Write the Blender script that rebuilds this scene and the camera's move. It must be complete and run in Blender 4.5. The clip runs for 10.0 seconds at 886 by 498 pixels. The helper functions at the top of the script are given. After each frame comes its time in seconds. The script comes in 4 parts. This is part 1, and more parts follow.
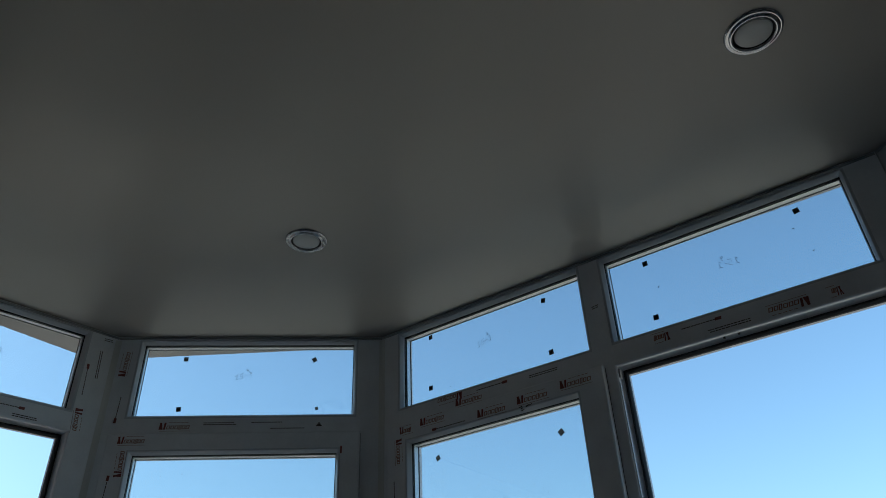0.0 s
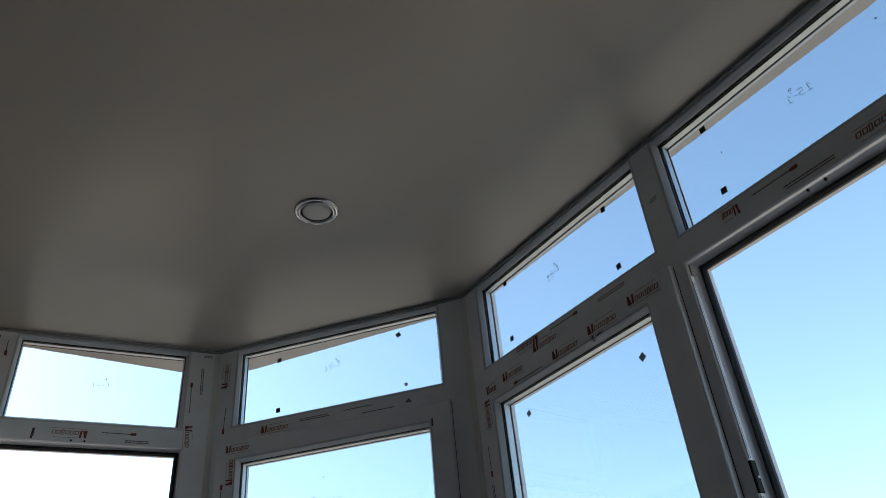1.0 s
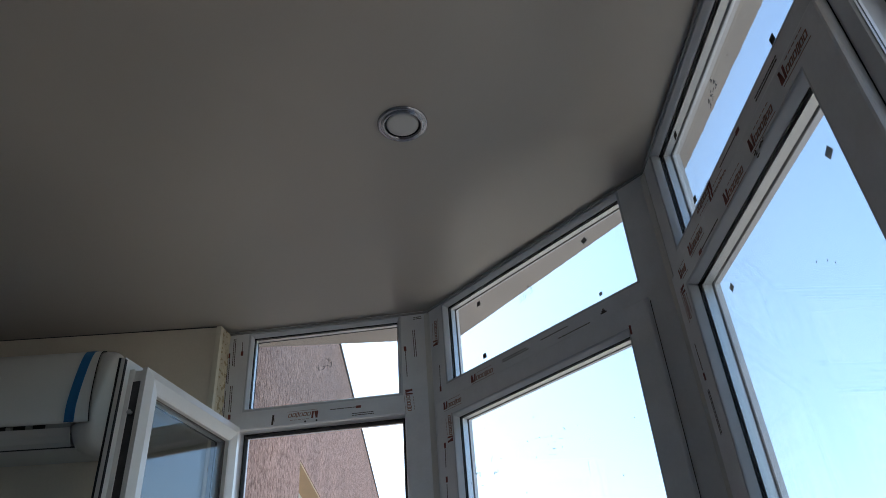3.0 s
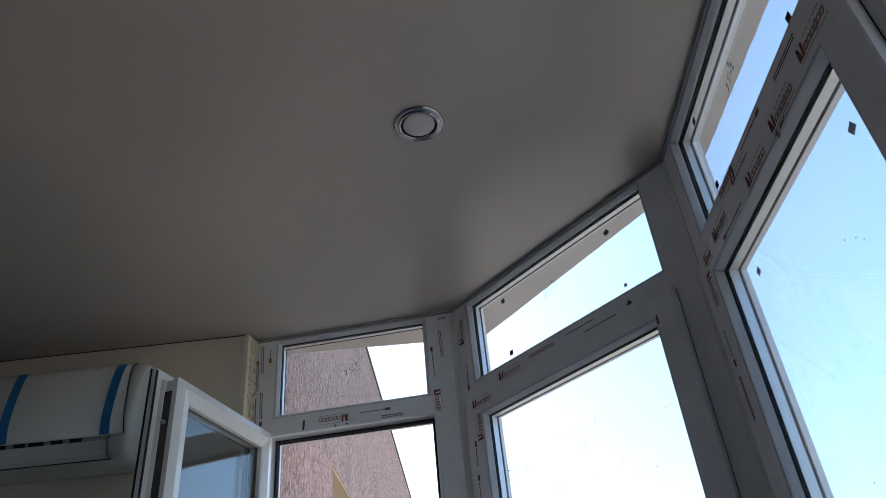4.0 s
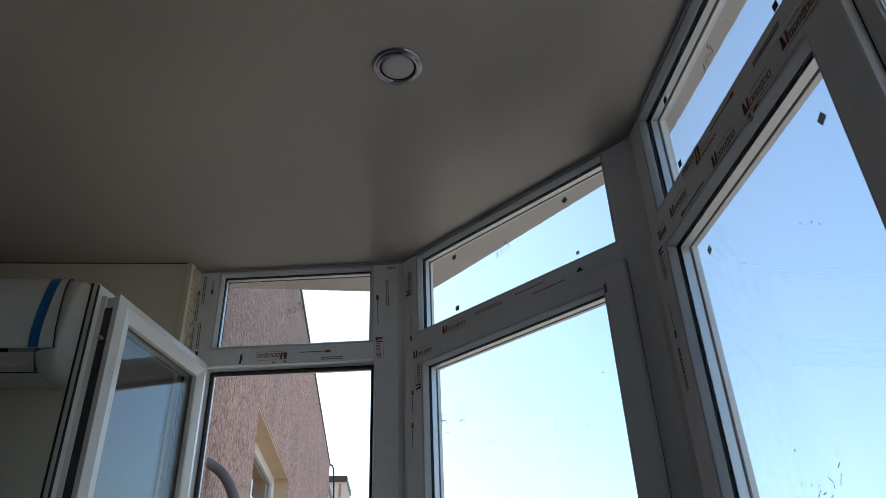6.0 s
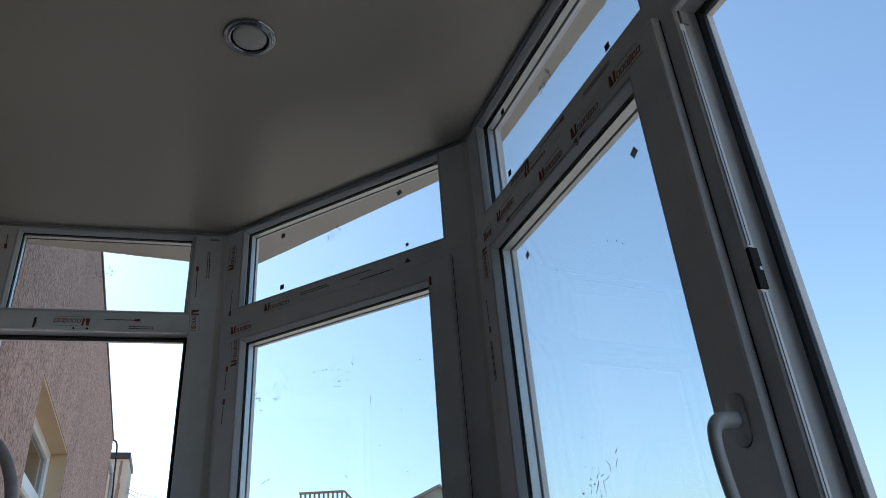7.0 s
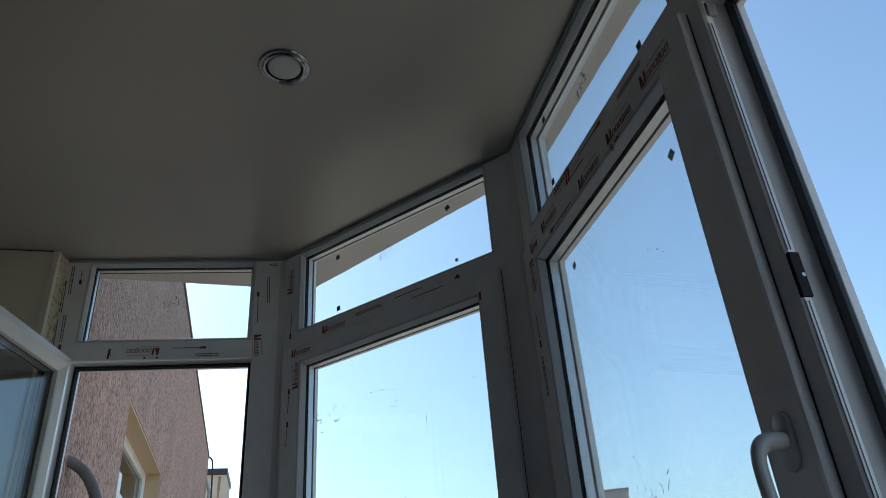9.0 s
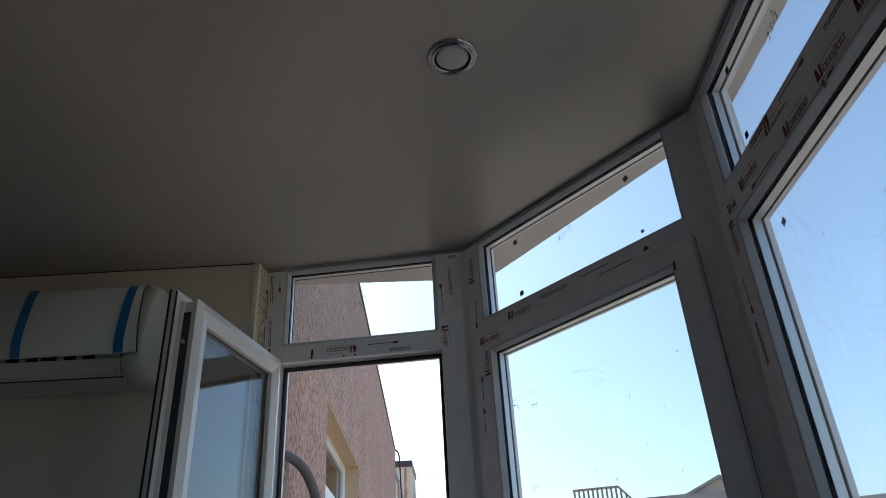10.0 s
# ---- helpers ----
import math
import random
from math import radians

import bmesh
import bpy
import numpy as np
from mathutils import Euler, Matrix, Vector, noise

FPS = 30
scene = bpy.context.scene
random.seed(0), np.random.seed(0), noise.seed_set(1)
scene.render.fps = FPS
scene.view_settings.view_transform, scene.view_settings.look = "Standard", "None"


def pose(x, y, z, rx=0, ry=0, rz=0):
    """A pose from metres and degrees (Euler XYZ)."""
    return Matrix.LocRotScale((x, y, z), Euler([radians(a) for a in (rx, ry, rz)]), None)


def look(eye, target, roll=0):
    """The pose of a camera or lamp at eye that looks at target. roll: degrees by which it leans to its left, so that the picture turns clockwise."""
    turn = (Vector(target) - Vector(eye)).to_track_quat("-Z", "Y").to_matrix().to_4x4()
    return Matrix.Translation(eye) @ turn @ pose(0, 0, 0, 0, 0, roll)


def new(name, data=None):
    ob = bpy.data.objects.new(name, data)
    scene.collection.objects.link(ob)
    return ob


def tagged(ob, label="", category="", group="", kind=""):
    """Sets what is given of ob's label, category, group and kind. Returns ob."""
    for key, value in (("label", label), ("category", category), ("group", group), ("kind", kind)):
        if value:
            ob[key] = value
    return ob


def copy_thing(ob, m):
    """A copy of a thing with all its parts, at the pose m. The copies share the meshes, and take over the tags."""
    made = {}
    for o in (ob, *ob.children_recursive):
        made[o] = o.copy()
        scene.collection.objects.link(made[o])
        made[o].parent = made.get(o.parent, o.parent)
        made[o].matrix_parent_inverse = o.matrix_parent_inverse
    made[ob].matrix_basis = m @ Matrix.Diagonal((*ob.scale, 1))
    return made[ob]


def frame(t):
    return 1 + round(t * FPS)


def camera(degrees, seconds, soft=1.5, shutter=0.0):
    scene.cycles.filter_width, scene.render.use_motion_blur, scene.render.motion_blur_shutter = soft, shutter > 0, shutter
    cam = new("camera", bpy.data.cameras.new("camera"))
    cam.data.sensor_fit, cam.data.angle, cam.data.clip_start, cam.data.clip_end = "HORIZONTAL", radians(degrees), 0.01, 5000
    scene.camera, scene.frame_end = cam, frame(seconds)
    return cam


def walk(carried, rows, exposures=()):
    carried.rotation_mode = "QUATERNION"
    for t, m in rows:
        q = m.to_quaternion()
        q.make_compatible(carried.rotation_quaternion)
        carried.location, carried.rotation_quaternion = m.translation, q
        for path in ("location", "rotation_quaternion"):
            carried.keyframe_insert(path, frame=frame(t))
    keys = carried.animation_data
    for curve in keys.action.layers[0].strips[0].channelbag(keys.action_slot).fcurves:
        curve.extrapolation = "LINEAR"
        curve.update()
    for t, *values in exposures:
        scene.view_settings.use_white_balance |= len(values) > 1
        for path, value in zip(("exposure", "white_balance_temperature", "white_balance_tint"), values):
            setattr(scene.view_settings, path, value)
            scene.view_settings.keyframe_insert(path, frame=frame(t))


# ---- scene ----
cam = camera(64.6, 10.0, soft=0.65)
PATH = [
    (0, (0.059, 0.106, 1.574), (-0.89, 1.483, 2.672), -2.7),
    (0.5, (0.152, 0.386, 1.583), (-1.012, 1.548, 2.722), -5.9),
    (1, (0.203, 0.612, 1.578), (-1.18, 1.563, 2.667), -5.7),
    (1.5, (0.128, 0.784, 1.545), (-1.336, 1.66, 2.589), -7.2),
    (2, (0.022, 0.942, 1.56), (-1.5, 1.597, 2.68), -4.6),
    (2.5, (0.022, 1.075, 1.575), (-1.641, 1.284, 2.666), -3.7),
    (3, (0.02, 1.179, 1.567), (-1.658, 1.212, 2.655), -4.4),
    (3.2, (0.014, 1.184, 1.568), (-1.659, 1.174, 2.665), -5.1),
    (4.5, (0.017, 1.175, 1.553), (-1.659, 1.144, 2.645), -6.2),
    (5, (0.008, 1.158, 1.542), (-1.73, 1.114, 2.532), -5.5),
    (5.2, (0.012, 1.135, 1.527), (-1.713, 1.103, 2.539), -4.5),
    (6.3, (0.004, 1.119, 1.528), (-1.727, 1.387, 2.495), -3.4),
    (6.5, (0.017, 1.099, 1.521), (-1.706, 1.49, 2.458), -5.0),
    (7, (0.039, 1.083, 1.516), (-1.606, 1.733, 2.449), -4.5),
    (7.5, (0.039, 1.095, 1.519), (-1.607, 1.738, 2.457), -5.8),
    (8, (0.034, 1.135, 1.533), (-1.621, 1.718, 2.492), -5.2),
    (8.5, (0.062, 1.157, 1.538), (-1.586, 1.718, 2.523), -5.9),
    (9, (0.049, 1.158, 1.538), (-1.647, 1.592, 2.505), -4.4),
    (9.5, (0.031, 1.14, 1.532), (-1.713, 1.419, 2.47), -3.7),
    (10, (0.019, 1.091, 1.536), (-1.732, 1.093, 2.502), -3.4),
]
EXPOSURES = [(0.0, 0.79, 6200, 2), (0.5, 1.28, 6700, 9), (1.0, 1.38, 6900, 10), (1.5, 1.23, 6800, 9), (2.0, 1.13, 6720, 8), (2.5, 1.48, 6720, 11), (3.0, 1.62, 6700, 13), (4.5, 1.81, 6480, 16), (5.2, 1.60, 6600, 13), (6.5, 1.21, 7030, 13), (7.0, 0.98, 6700, 10), (8.0, 0.76, 6560, 8), (9.0, 0.92, 6720, 7), (10.0, 1.16, 6960, 14)]
walk(cam, [(t, look(eye, target, roll)) for t, eye, target, roll in PATH], EXPOSURES)

# ------------------------------------------------------------------ world, sun
SUN_AZ, SUN_EL = 222.0, 42.0     # degrees, counter-clockwise from +x; height
sky_world = bpy.data.worlds.new("sky")
scene.world = sky_world
sky_world.use_nodes = True
wn = sky_world.node_tree.nodes
sky = wn.new("ShaderNodeTexSky")
sky.sky_type, sky.sun_disc = "NISHITA", False
sky.sun_elevation = radians(SUN_EL)
sky.sun_rotation = radians(90.0 - SUN_AZ)
sky.air_density, sky.dust_density, sky.ozone_density = 1.0, 2.5, 2.3
wn["Background"].inputs["Strength"].default_value = 0.15
haze = wn.new("ShaderNodeMix")          # a faint cyan cast of the air
haze.data_type, haze.blend_type = "RGBA", "MULTIPLY"
haze.inputs[0].default_value, haze.inputs[7].default_value = 1.0, (0.832, 0.980, 1.012, 1)
sky_world.node_tree.links.new(sky.outputs["Color"], haze.inputs[6])
sky_world.node_tree.links.new(haze.outputs[2], wn["Background"].inputs["Color"])

sun_data = bpy.data.lights.new("sun", "SUN")
sun_data.energy, sun_data.angle, sun_data.color = 4.2, radians(0.5), (1.0, 0.94, 0.86)
sun = new("sun", sun_data)
sd = Vector((math.cos(radians(SUN_AZ)) * math.cos(radians(SUN_EL)), math.sin(radians(SUN_AZ)) * math.cos(radians(SUN_EL)), math.sin(radians(SUN_EL))))
sun.matrix_world = look(sd * 60, (0, 0, 0))


# ------------------------------------------------------------------ materials
def mat(name, base, rough=0.5, vary=0.08, scale=6.0, fine=90.0, bump=0.05, metal=0.0, stretch=(1, 1, 1), spec=0.5, coat=0.0, dirt=None):
    """A principled surface with variation at two scales and fine relief; object coordinates in metres."""
    m = bpy.data.materials.new(name)
    m.use_nodes = True
    n, l = m.node_tree.nodes, m.node_tree.links
    b = n["Principled BSDF"]
    b.inputs["Metallic"].default_value = metal
    b.inputs["Specular IOR Level"].default_value = spec
    b.inputs["Coat Weight"].default_value = coat
    tc, mp = n.new("ShaderNodeTexCoord"), n.new("ShaderNodeMapping")
    mp.inputs["Scale"].default_value = stretch
    l.new(tc.outputs["Object"], mp.inputs["Vector"])
    big, small = n.new("ShaderNodeTexNoise"), n.new("ShaderNodeTexNoise")
    big.inputs["Scale"].default_value, big.inputs["Detail"].default_value = scale, 4
    small.inputs["Scale"].default_value, small.inputs["Detail"].default_value = fine, 5
    l.new(mp.outputs["Vector"], big.inputs["Vector"])
    l.new(mp.outputs["Vector"], small.inputs["Vector"])
    add = n.new("ShaderNodeMath")
    add.operation = "MULTIPLY_ADD"
    add.inputs[1].default_value = 0.4
    l.new(small.outputs["Fac"], add.inputs[0])
    l.new(big.outputs["Fac"], add.inputs[2])
    ramp = n.new("ShaderNodeValToRGB")
    ramp.color_ramp.elements[0].position, ramp.color_ramp.elements[1].position = 0.45, 0.95
    ramp.color_ramp.elements[0].color = (*[c * (1 - vary) for c in base], 1)
    ramp.color_ramp.elements[1].color = (*[min(1, c * (1 + vary)) for c in base], 1)
    l.new(add.outputs[0], ramp.inputs["Fac"])
    colour = ramp.outputs["Color"]
    if dirt:
        spot, sr, mix = n.new("ShaderNodeTexNoise"), n.new("ShaderNodeValToRGB"), n.new("ShaderNodeMix")
        spot.inputs["Scale"].default_value, spot.inputs["Detail"].default_value, spot.inputs["Roughness"].default_value = dirt[1], 6, 0.65
        l.new(tc.outputs["Object"], spot.inputs["Vector"])
        sr.color_ramp.elements[0].position, sr.color_ramp.elements[1].position = dirt[2], dirt[2] + 0.06
        l.new(spot.outputs["Fac"], sr.inputs["Fac"])
        mix.data_type = "RGBA"
        l.new(sr.outputs["Color"], mix.inputs[0])
        l.new(colour, mix.inputs[6])
        mix.inputs[7].default_value = (*dirt[0], 1)
        colour = mix.outputs[2]
    l.new(colour, b.inputs["Base Color"])
    rr = n.new("ShaderNodeMapRange")
    rr.inputs["To Min"].default_value, rr.inputs["To Max"].default_value = max(0.02, rough * 0.85), min(1, rough * 1.15)
    l.new(big.outputs["Fac"], rr.inputs["Value"])
    l.new(rr.outputs["Result"], b.inputs["Roughness"])
    if bump:
        bp = n.new("ShaderNodeBump")
        bp.inputs["Strength"].default_value, bp.inputs["Distance"].default_value = bump, 0.002
        l.new(small.outputs["Fac"], bp.inputs["Height"])
        l.new(bp.outputs["Normal"], b.inputs["Normal"])
    return m


def glass_mat(name, tint, r0=0.05, dust=0.007):
    """Clear sheet glass: straight see-through, mirror gloss at grazing angles, a thin film of dust."""
    m = bpy.data.materials.new(name)
    m.use_nodes = True
    n, l = m.node_tree.nodes, m.node_tree.links
    n.remove(n["Principled BSDF"])
    tr, gl, lw, mx = n.new("ShaderNodeBsdfTransparent"), n.new("ShaderNodeBsdfGlossy"), n.new("ShaderNodeLayerWeight"), n.new("ShaderNodeMixShader")
    tr.inputs["Color"].default_value = (*tint, 1)
    gl.inputs["Roughness"].default_value = 0.0
    lw.inputs["Blend"].default_value = 0.5
    pw, sc = n.new("ShaderNodeMath"), n.new("ShaderNodeMath")
    pw.operation, sc.operation = "POWER", "MULTIPLY_ADD"
    pw.inputs[1].default_value, sc.inputs[1].default_value, sc.inputs[2].default_value = 5.0, 1 - r0, r0
    l.new(lw.outputs["Facing"], pw.inputs[0])
    l.new(pw.outputs[0], sc.inputs[0])
    l.new(sc.outputs[0], mx.inputs[0])
    l.new(tr.outputs[0], mx.inputs[1])
    l.new(gl.outputs[0], mx.inputs[2])
    film, tl = n.new("ShaderNodeMixShader"), n.new("ShaderNodeBsdfTranslucent")
    tl.inputs["Color"].default_value = (0.8, 0.8, 0.78, 1)
    film.inputs[0].default_value = dust
    l.new(mx.outputs[0], film.inputs[1])
    l.new(tl.outputs[0], film.inputs[2])
    l.new(film.outputs[0], n["Material Output"].inputs["Surface"])
    return m


def stucco_mat(name, base):
    """Bark-beetle render: short vertical worm grooves in a coloured coat."""
    m = mat(name, base, 0.9, 0.17, 2.2, 70, 0.0, dirt=None)
    n, l = m.node_tree.nodes, m.node_tree.links
    b = n["Principled BSDF"]
    tc, mp = n.new("ShaderNodeTexCoord"), n.new("ShaderNodeMapping")
    mp.inputs["Scale"].default_value = (96, 96, 30)
    l.new(tc.outputs["Object"], mp.inputs["Vector"])
    worm = n.new("ShaderNodeTexNoise")
    worm.inputs["Scale"].default_value, worm.inputs["Detail"].default_value, worm.inputs["Distortion"].default_value = 1.0, 3, 1.2
    l.new(mp.outputs["Vector"], worm.inputs["Vector"])
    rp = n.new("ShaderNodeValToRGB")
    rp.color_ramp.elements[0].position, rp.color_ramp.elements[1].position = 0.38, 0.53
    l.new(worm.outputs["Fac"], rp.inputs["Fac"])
    bp = n.new("ShaderNodeBump")
    bp.inputs["Strength"].default_value, bp.inputs["Distance"].default_value = 0.8, 0.004
    l.new(rp.outputs["Color"], bp.inputs["Height"])
    l.new(bp.outputs["Normal"], b.inputs["Normal"])
    old = b.inputs["Base Color"].links[0].from_socket
    # groove shade multiplied into the coat colour, by the same mask as the relief
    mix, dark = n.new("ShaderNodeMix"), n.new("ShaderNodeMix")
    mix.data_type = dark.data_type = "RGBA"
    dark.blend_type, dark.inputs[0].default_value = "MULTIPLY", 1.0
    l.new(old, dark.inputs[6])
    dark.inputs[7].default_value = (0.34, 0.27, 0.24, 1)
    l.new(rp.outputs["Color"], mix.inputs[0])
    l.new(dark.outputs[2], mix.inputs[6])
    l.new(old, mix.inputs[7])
    grain, gm, gr, pale = n.new("ShaderNodeTexNoise"), n.new("ShaderNodeMapping"), n.new("ShaderNodeValToRGB"), n.new("ShaderNodeMix")
    gm.inputs["Scale"].default_value = (150, 150, 62)
    grain.inputs["Scale"].default_value, grain.inputs["Detail"].default_value = 1.0, 2
    l.new(tc.outputs["Object"], gm.inputs["Vector"])
    l.new(gm.outputs["Vector"], grain.inputs["Vector"])
    gr.color_ramp.elements[0].position, gr.color_ramp.elements[1].position = 0.56, 0.68
    l.new(grain.outputs["Fac"], gr.inputs["Fac"])
    pale.data_type = "RGBA"
    pale.inputs[7].default_value = (*[min(1, c * 1.3 + 0.05) for c in base], 1)
    l.new(gr.outputs["Color"], pale.inputs[0])
    l.new(mix.outputs[2], pale.inputs[6])
    l.new(pale.outputs[2], b.inputs["Base Color"])
    return m




def ceiling_mat(name, base):
    """Satin stretch sheet: a soft mirror that sags in long shallow waves."""
    m = mat(name, base, 0.40, 0.02, 0.8, 260, 0.0, spec=0.5)
    n, l = m.node_tree.nodes, m.node_tree.links
    tc, wave, geo = n.new("ShaderNodeTexCoord"), n.new("ShaderNodeTexNoise"), n.new("ShaderNodeNewGeometry")
    wave.inputs["Scale"].default_value, wave.inputs["Detail"].default_value = 2.4, 1.0
    l.new(tc.outputs["Object"], wave.inputs["Vector"])
    low, add, unit = n.new("ShaderNodeVectorMath"), n.new("ShaderNodeVectorMath"), n.new("ShaderNodeVectorMath")
    low.operation, add.operation, unit.operation = "MULTIPLY_ADD", "ADD", "NORMALIZE"
    low.inputs[1].default_value, low.inputs[2].default_value = (0.26, 0.26, 0), (-0.13, -0.13, 0)
    l.new(wave.outputs["Color"], low.inputs[0])
    l.new(low.outputs[0], add.inputs[0])
    l.new(geo.outputs["Normal"], add.inputs[1])
    l.new(add.outputs[0], unit.inputs[0])
    l.new(unit.outputs[0], n["Principled BSDF"].inputs["Normal"])
    return m


M_CEIL = ceiling_mat("satin_ceiling", (0.475, 0.434, 0.390))
M_UPVC = mat("white_upvc", (0.72, 0.705, 0.675), 0.38, 0.04, 7, 160, 0.04)
M_FILM = mat("upvc_under_film", (0.81, 0.81, 0.83), 0.33, 0.06, 14, 120, 0.10)
M_BEAD = mat("glazing_bead", (0.61, 0.62, 0.65), 0.36, 0.03, 9, 150, 0.03)
M_RUBBER = mat("black_rubber", (0.012, 0.012, 0.013), 0.6, 0.2, 30, 200, 0.1)
M_ALU = mat("spacer_aluminium", (0.66, 0.67, 0.68), 0.5, 0.05, 20, 200, 0.03, metal=1.0)
M_STEEL = mat("zinc_steel", (0.45, 0.46, 0.47), 0.38, 0.12, 30, 200, 0.05, metal=1.0)
M_DARKSTEEL = mat("dark_hardware", (0.09, 0.09, 0.095), 0.45, 0.15, 30, 200, 0.05, metal=0.6)
M_KEEP = mat("black_keep", (0.03, 0.028, 0.028), 0.7, 0.15, 30, 200, 0.05, spec=0.15)
M_HANDLE = mat("painted_handle", (0.60, 0.61, 0.62), 0.3, 0.03, 30, 220, 0.03)
M_CHROME = mat("chrome", (0.44, 0.44, 0.46), 0.08, 0.03, 20, 200, 0.0, metal=1.0)
M_DIFF = mat("frosted_lens", (0.65, 0.635, 0.615), 0.45, 0.03, 20, 200, 0.02)
M_WALL = mat("beige_plaster", (0.70, 0.63, 0.52), 0.85, 0.06, 2.2, 140, 0.12)
M_PLAIN = mat("grey_plaster", (0.48, 0.475, 0.47), 0.85, 0.05, 2.2, 140, 0.12)
M_EDGE = mat("cream_corner_plaster", (0.74, 0.68, 0.56), 0.85, 0.06, 8, 120, 0.25)
M_FOAM = mat("smeared_sealant", (0.66, 0.58, 0.44), 0.8, 0.12, 25, 160, 0.5, dirt=((0.42, 0.32, 0.19), 60, 0.53))
M_TRIM = mat("ceiling_trim", (0.34, 0.34, 0.34), 0.45, 0.05, 10, 120, 0.03)
M_AC = mat("ac_plastic", (0.575, 0.57, 0.55), 0.32, 0.03, 4, 200, 0.02)
M_ACD = mat("ac_grey_tray", (0.30, 0.31, 0.30), 0.45, 0.05, 5, 200, 0.02)
M_SLOT = mat("dark_slot", (0.02, 0.02, 0.021), 0.7, 0.2, 20, 100, 0.05)
M_TAPE = mat("blue_masking_tape", (0.012, 0.17, 0.42), 0.45, 0.08, 25, 220, 0.08)
M_RED = mat("print_red", (0.22, 0.058, 0.046), 0.5, 0.15, 60, 300, 0.0)
M_BROWN = mat("print_brown", (0.34, 0.155, 0.11), 0.5, 0.15, 60, 300, 0.0)
M_GREYINK = mat("print_grey", (0.07, 0.05, 0.045), 0.5, 0.2, 60, 300, 0.0)
M_PAD = mat("grey_pad", (0.06, 0.055, 0.05), 0.85, 0.25, 120, 400, 0.2)
# paler copy of grey_pad: the light on these pads is put into the colour
M_PADLIT = mat("lit_grey_pad", (0.24, 0.245, 0.25), 0.85, 0.2, 120, 400, 0.2)
M_FAINT = mat("crumpled_label", (0.55, 0.57, 0.58), 0.85, 0.25, 120, 400, 0.2)
M_OUTSEAL = mat("weathered_rubber", (0.15, 0.135, 0.13), 0.6, 0.15, 40, 200, 0.05)
M_INK = mat("marker_ink", (0.045, 0.047, 0.058), 0.6, 0.2, 80, 300, 0.0)
M_PUTTY = mat("soffit_render", (0.62, 0.55, 0.49), 0.9, 0.08, 5, 90, 0.35)
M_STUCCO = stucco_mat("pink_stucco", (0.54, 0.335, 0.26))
M_CREAM = mat("cream_reveal", (0.60, 0.44, 0.28), 0.9, 0.06, 4, 80, 0.2)
M_ROOFMETAL = mat("dark_flashing", (0.035, 0.033, 0.033), 0.5, 0.15, 6, 80, 0.05)
M_PIPEWHITE = mat("white_downpipe", (0.68, 0.69, 0.68), 0.4, 0.05, 6, 80, 0.05)
M_INSUL = mat("grey_pipe_insulation", (0.17, 0.17, 0.175), 0.75, 0.12, 30, 150, 0.3)
M_TILE = mat("far_roof", (0.26, 0.24, 0.235), 0.8, 0.15, 0.7, 6, 0.1)
M_RUST = mat("rusty_slats", (0.30, 0.20, 0.15), 0.8, 0.2, 2, 20, 0.1)
M_FARWALL = mat("far_cream_wall", (0.55, 0.48, 0.39), 0.9, 0.1, 0.8, 10, 0.1)
M_CONC = mat("far_concrete", (0.40, 0.36, 0.34), 0.9, 0.1, 0.8, 10, 0.1)
M_GROUND = mat("pale_ground", (0.29, 0.255, 0.215), 0.95, 0.25, 0.05, 1.5, 0.2)
M_FLOOR = mat("grey_screed", (0.33, 0.32, 0.305), 0.8, 0.10, 1.5, 60, 0.15)
G_PANE = glass_mat("clear_glass", (0.965, 0.985, 0.99))
G_DARK = glass_mat("far_window_glass", (0.22, 0.24, 0.25), 0.08)


# ------------------------------------------------------------------ mesh helpers
def finish(bm, name, material, smooth=False):
    bmesh.ops.recalc_face_normals(bm, faces=bm.faces)
    me = bpy.data.meshes.new(name)
    bm.to_mesh(me)
    bm.free()
    me.materials.append(material)
    if smooth:
        for p in me.polygons:
            p.use_smooth = True
    return me


def part(name, bm, material, parent, label="", smooth=False):
    ob = new(name, finish(bm, name, material, smooth))
    ob.parent = parent
    return tagged(ob, label)


def root(name, m, label, category, group="", kind=""):
    ob = new(name)
    ob.empty_display_size = 0.05
    ob.matrix_world = m
    return tagged(ob, label, category, group, kind)


def solid(name, bm, material, label, category, m=Matrix(), kind="", smooth=False):
    ob = new(name, finish(bm, name, material, smooth))
    ob.matrix_world = m
    return tagged(ob, label, category, "", kind)


def box(bm, x0, x1, y0, y1, z0, z1, bevel=0.0):
    vs = [bm.verts.new((x, y, z)) for x in (x0, x1) for y in (y0, y1) for z in (z0, z1)]
    fs = [bm.faces.new([vs[i] for i in q]) for q in ((0, 1, 3, 2), (4, 6, 7, 5), (0, 4, 5, 1), (2, 3, 7, 6), (0, 2, 6, 4), (1, 5, 7, 3))]
    if bevel:
        es = list({e for f in fs for e in f.edges})
        bmesh.ops.bevel(bm, geom=es, offset=bevel, segments=2, affect="EDGES", profile=0.5)
    return bm


def boxed(*a, **k):
    return box(bmesh.new(), *a, **k)


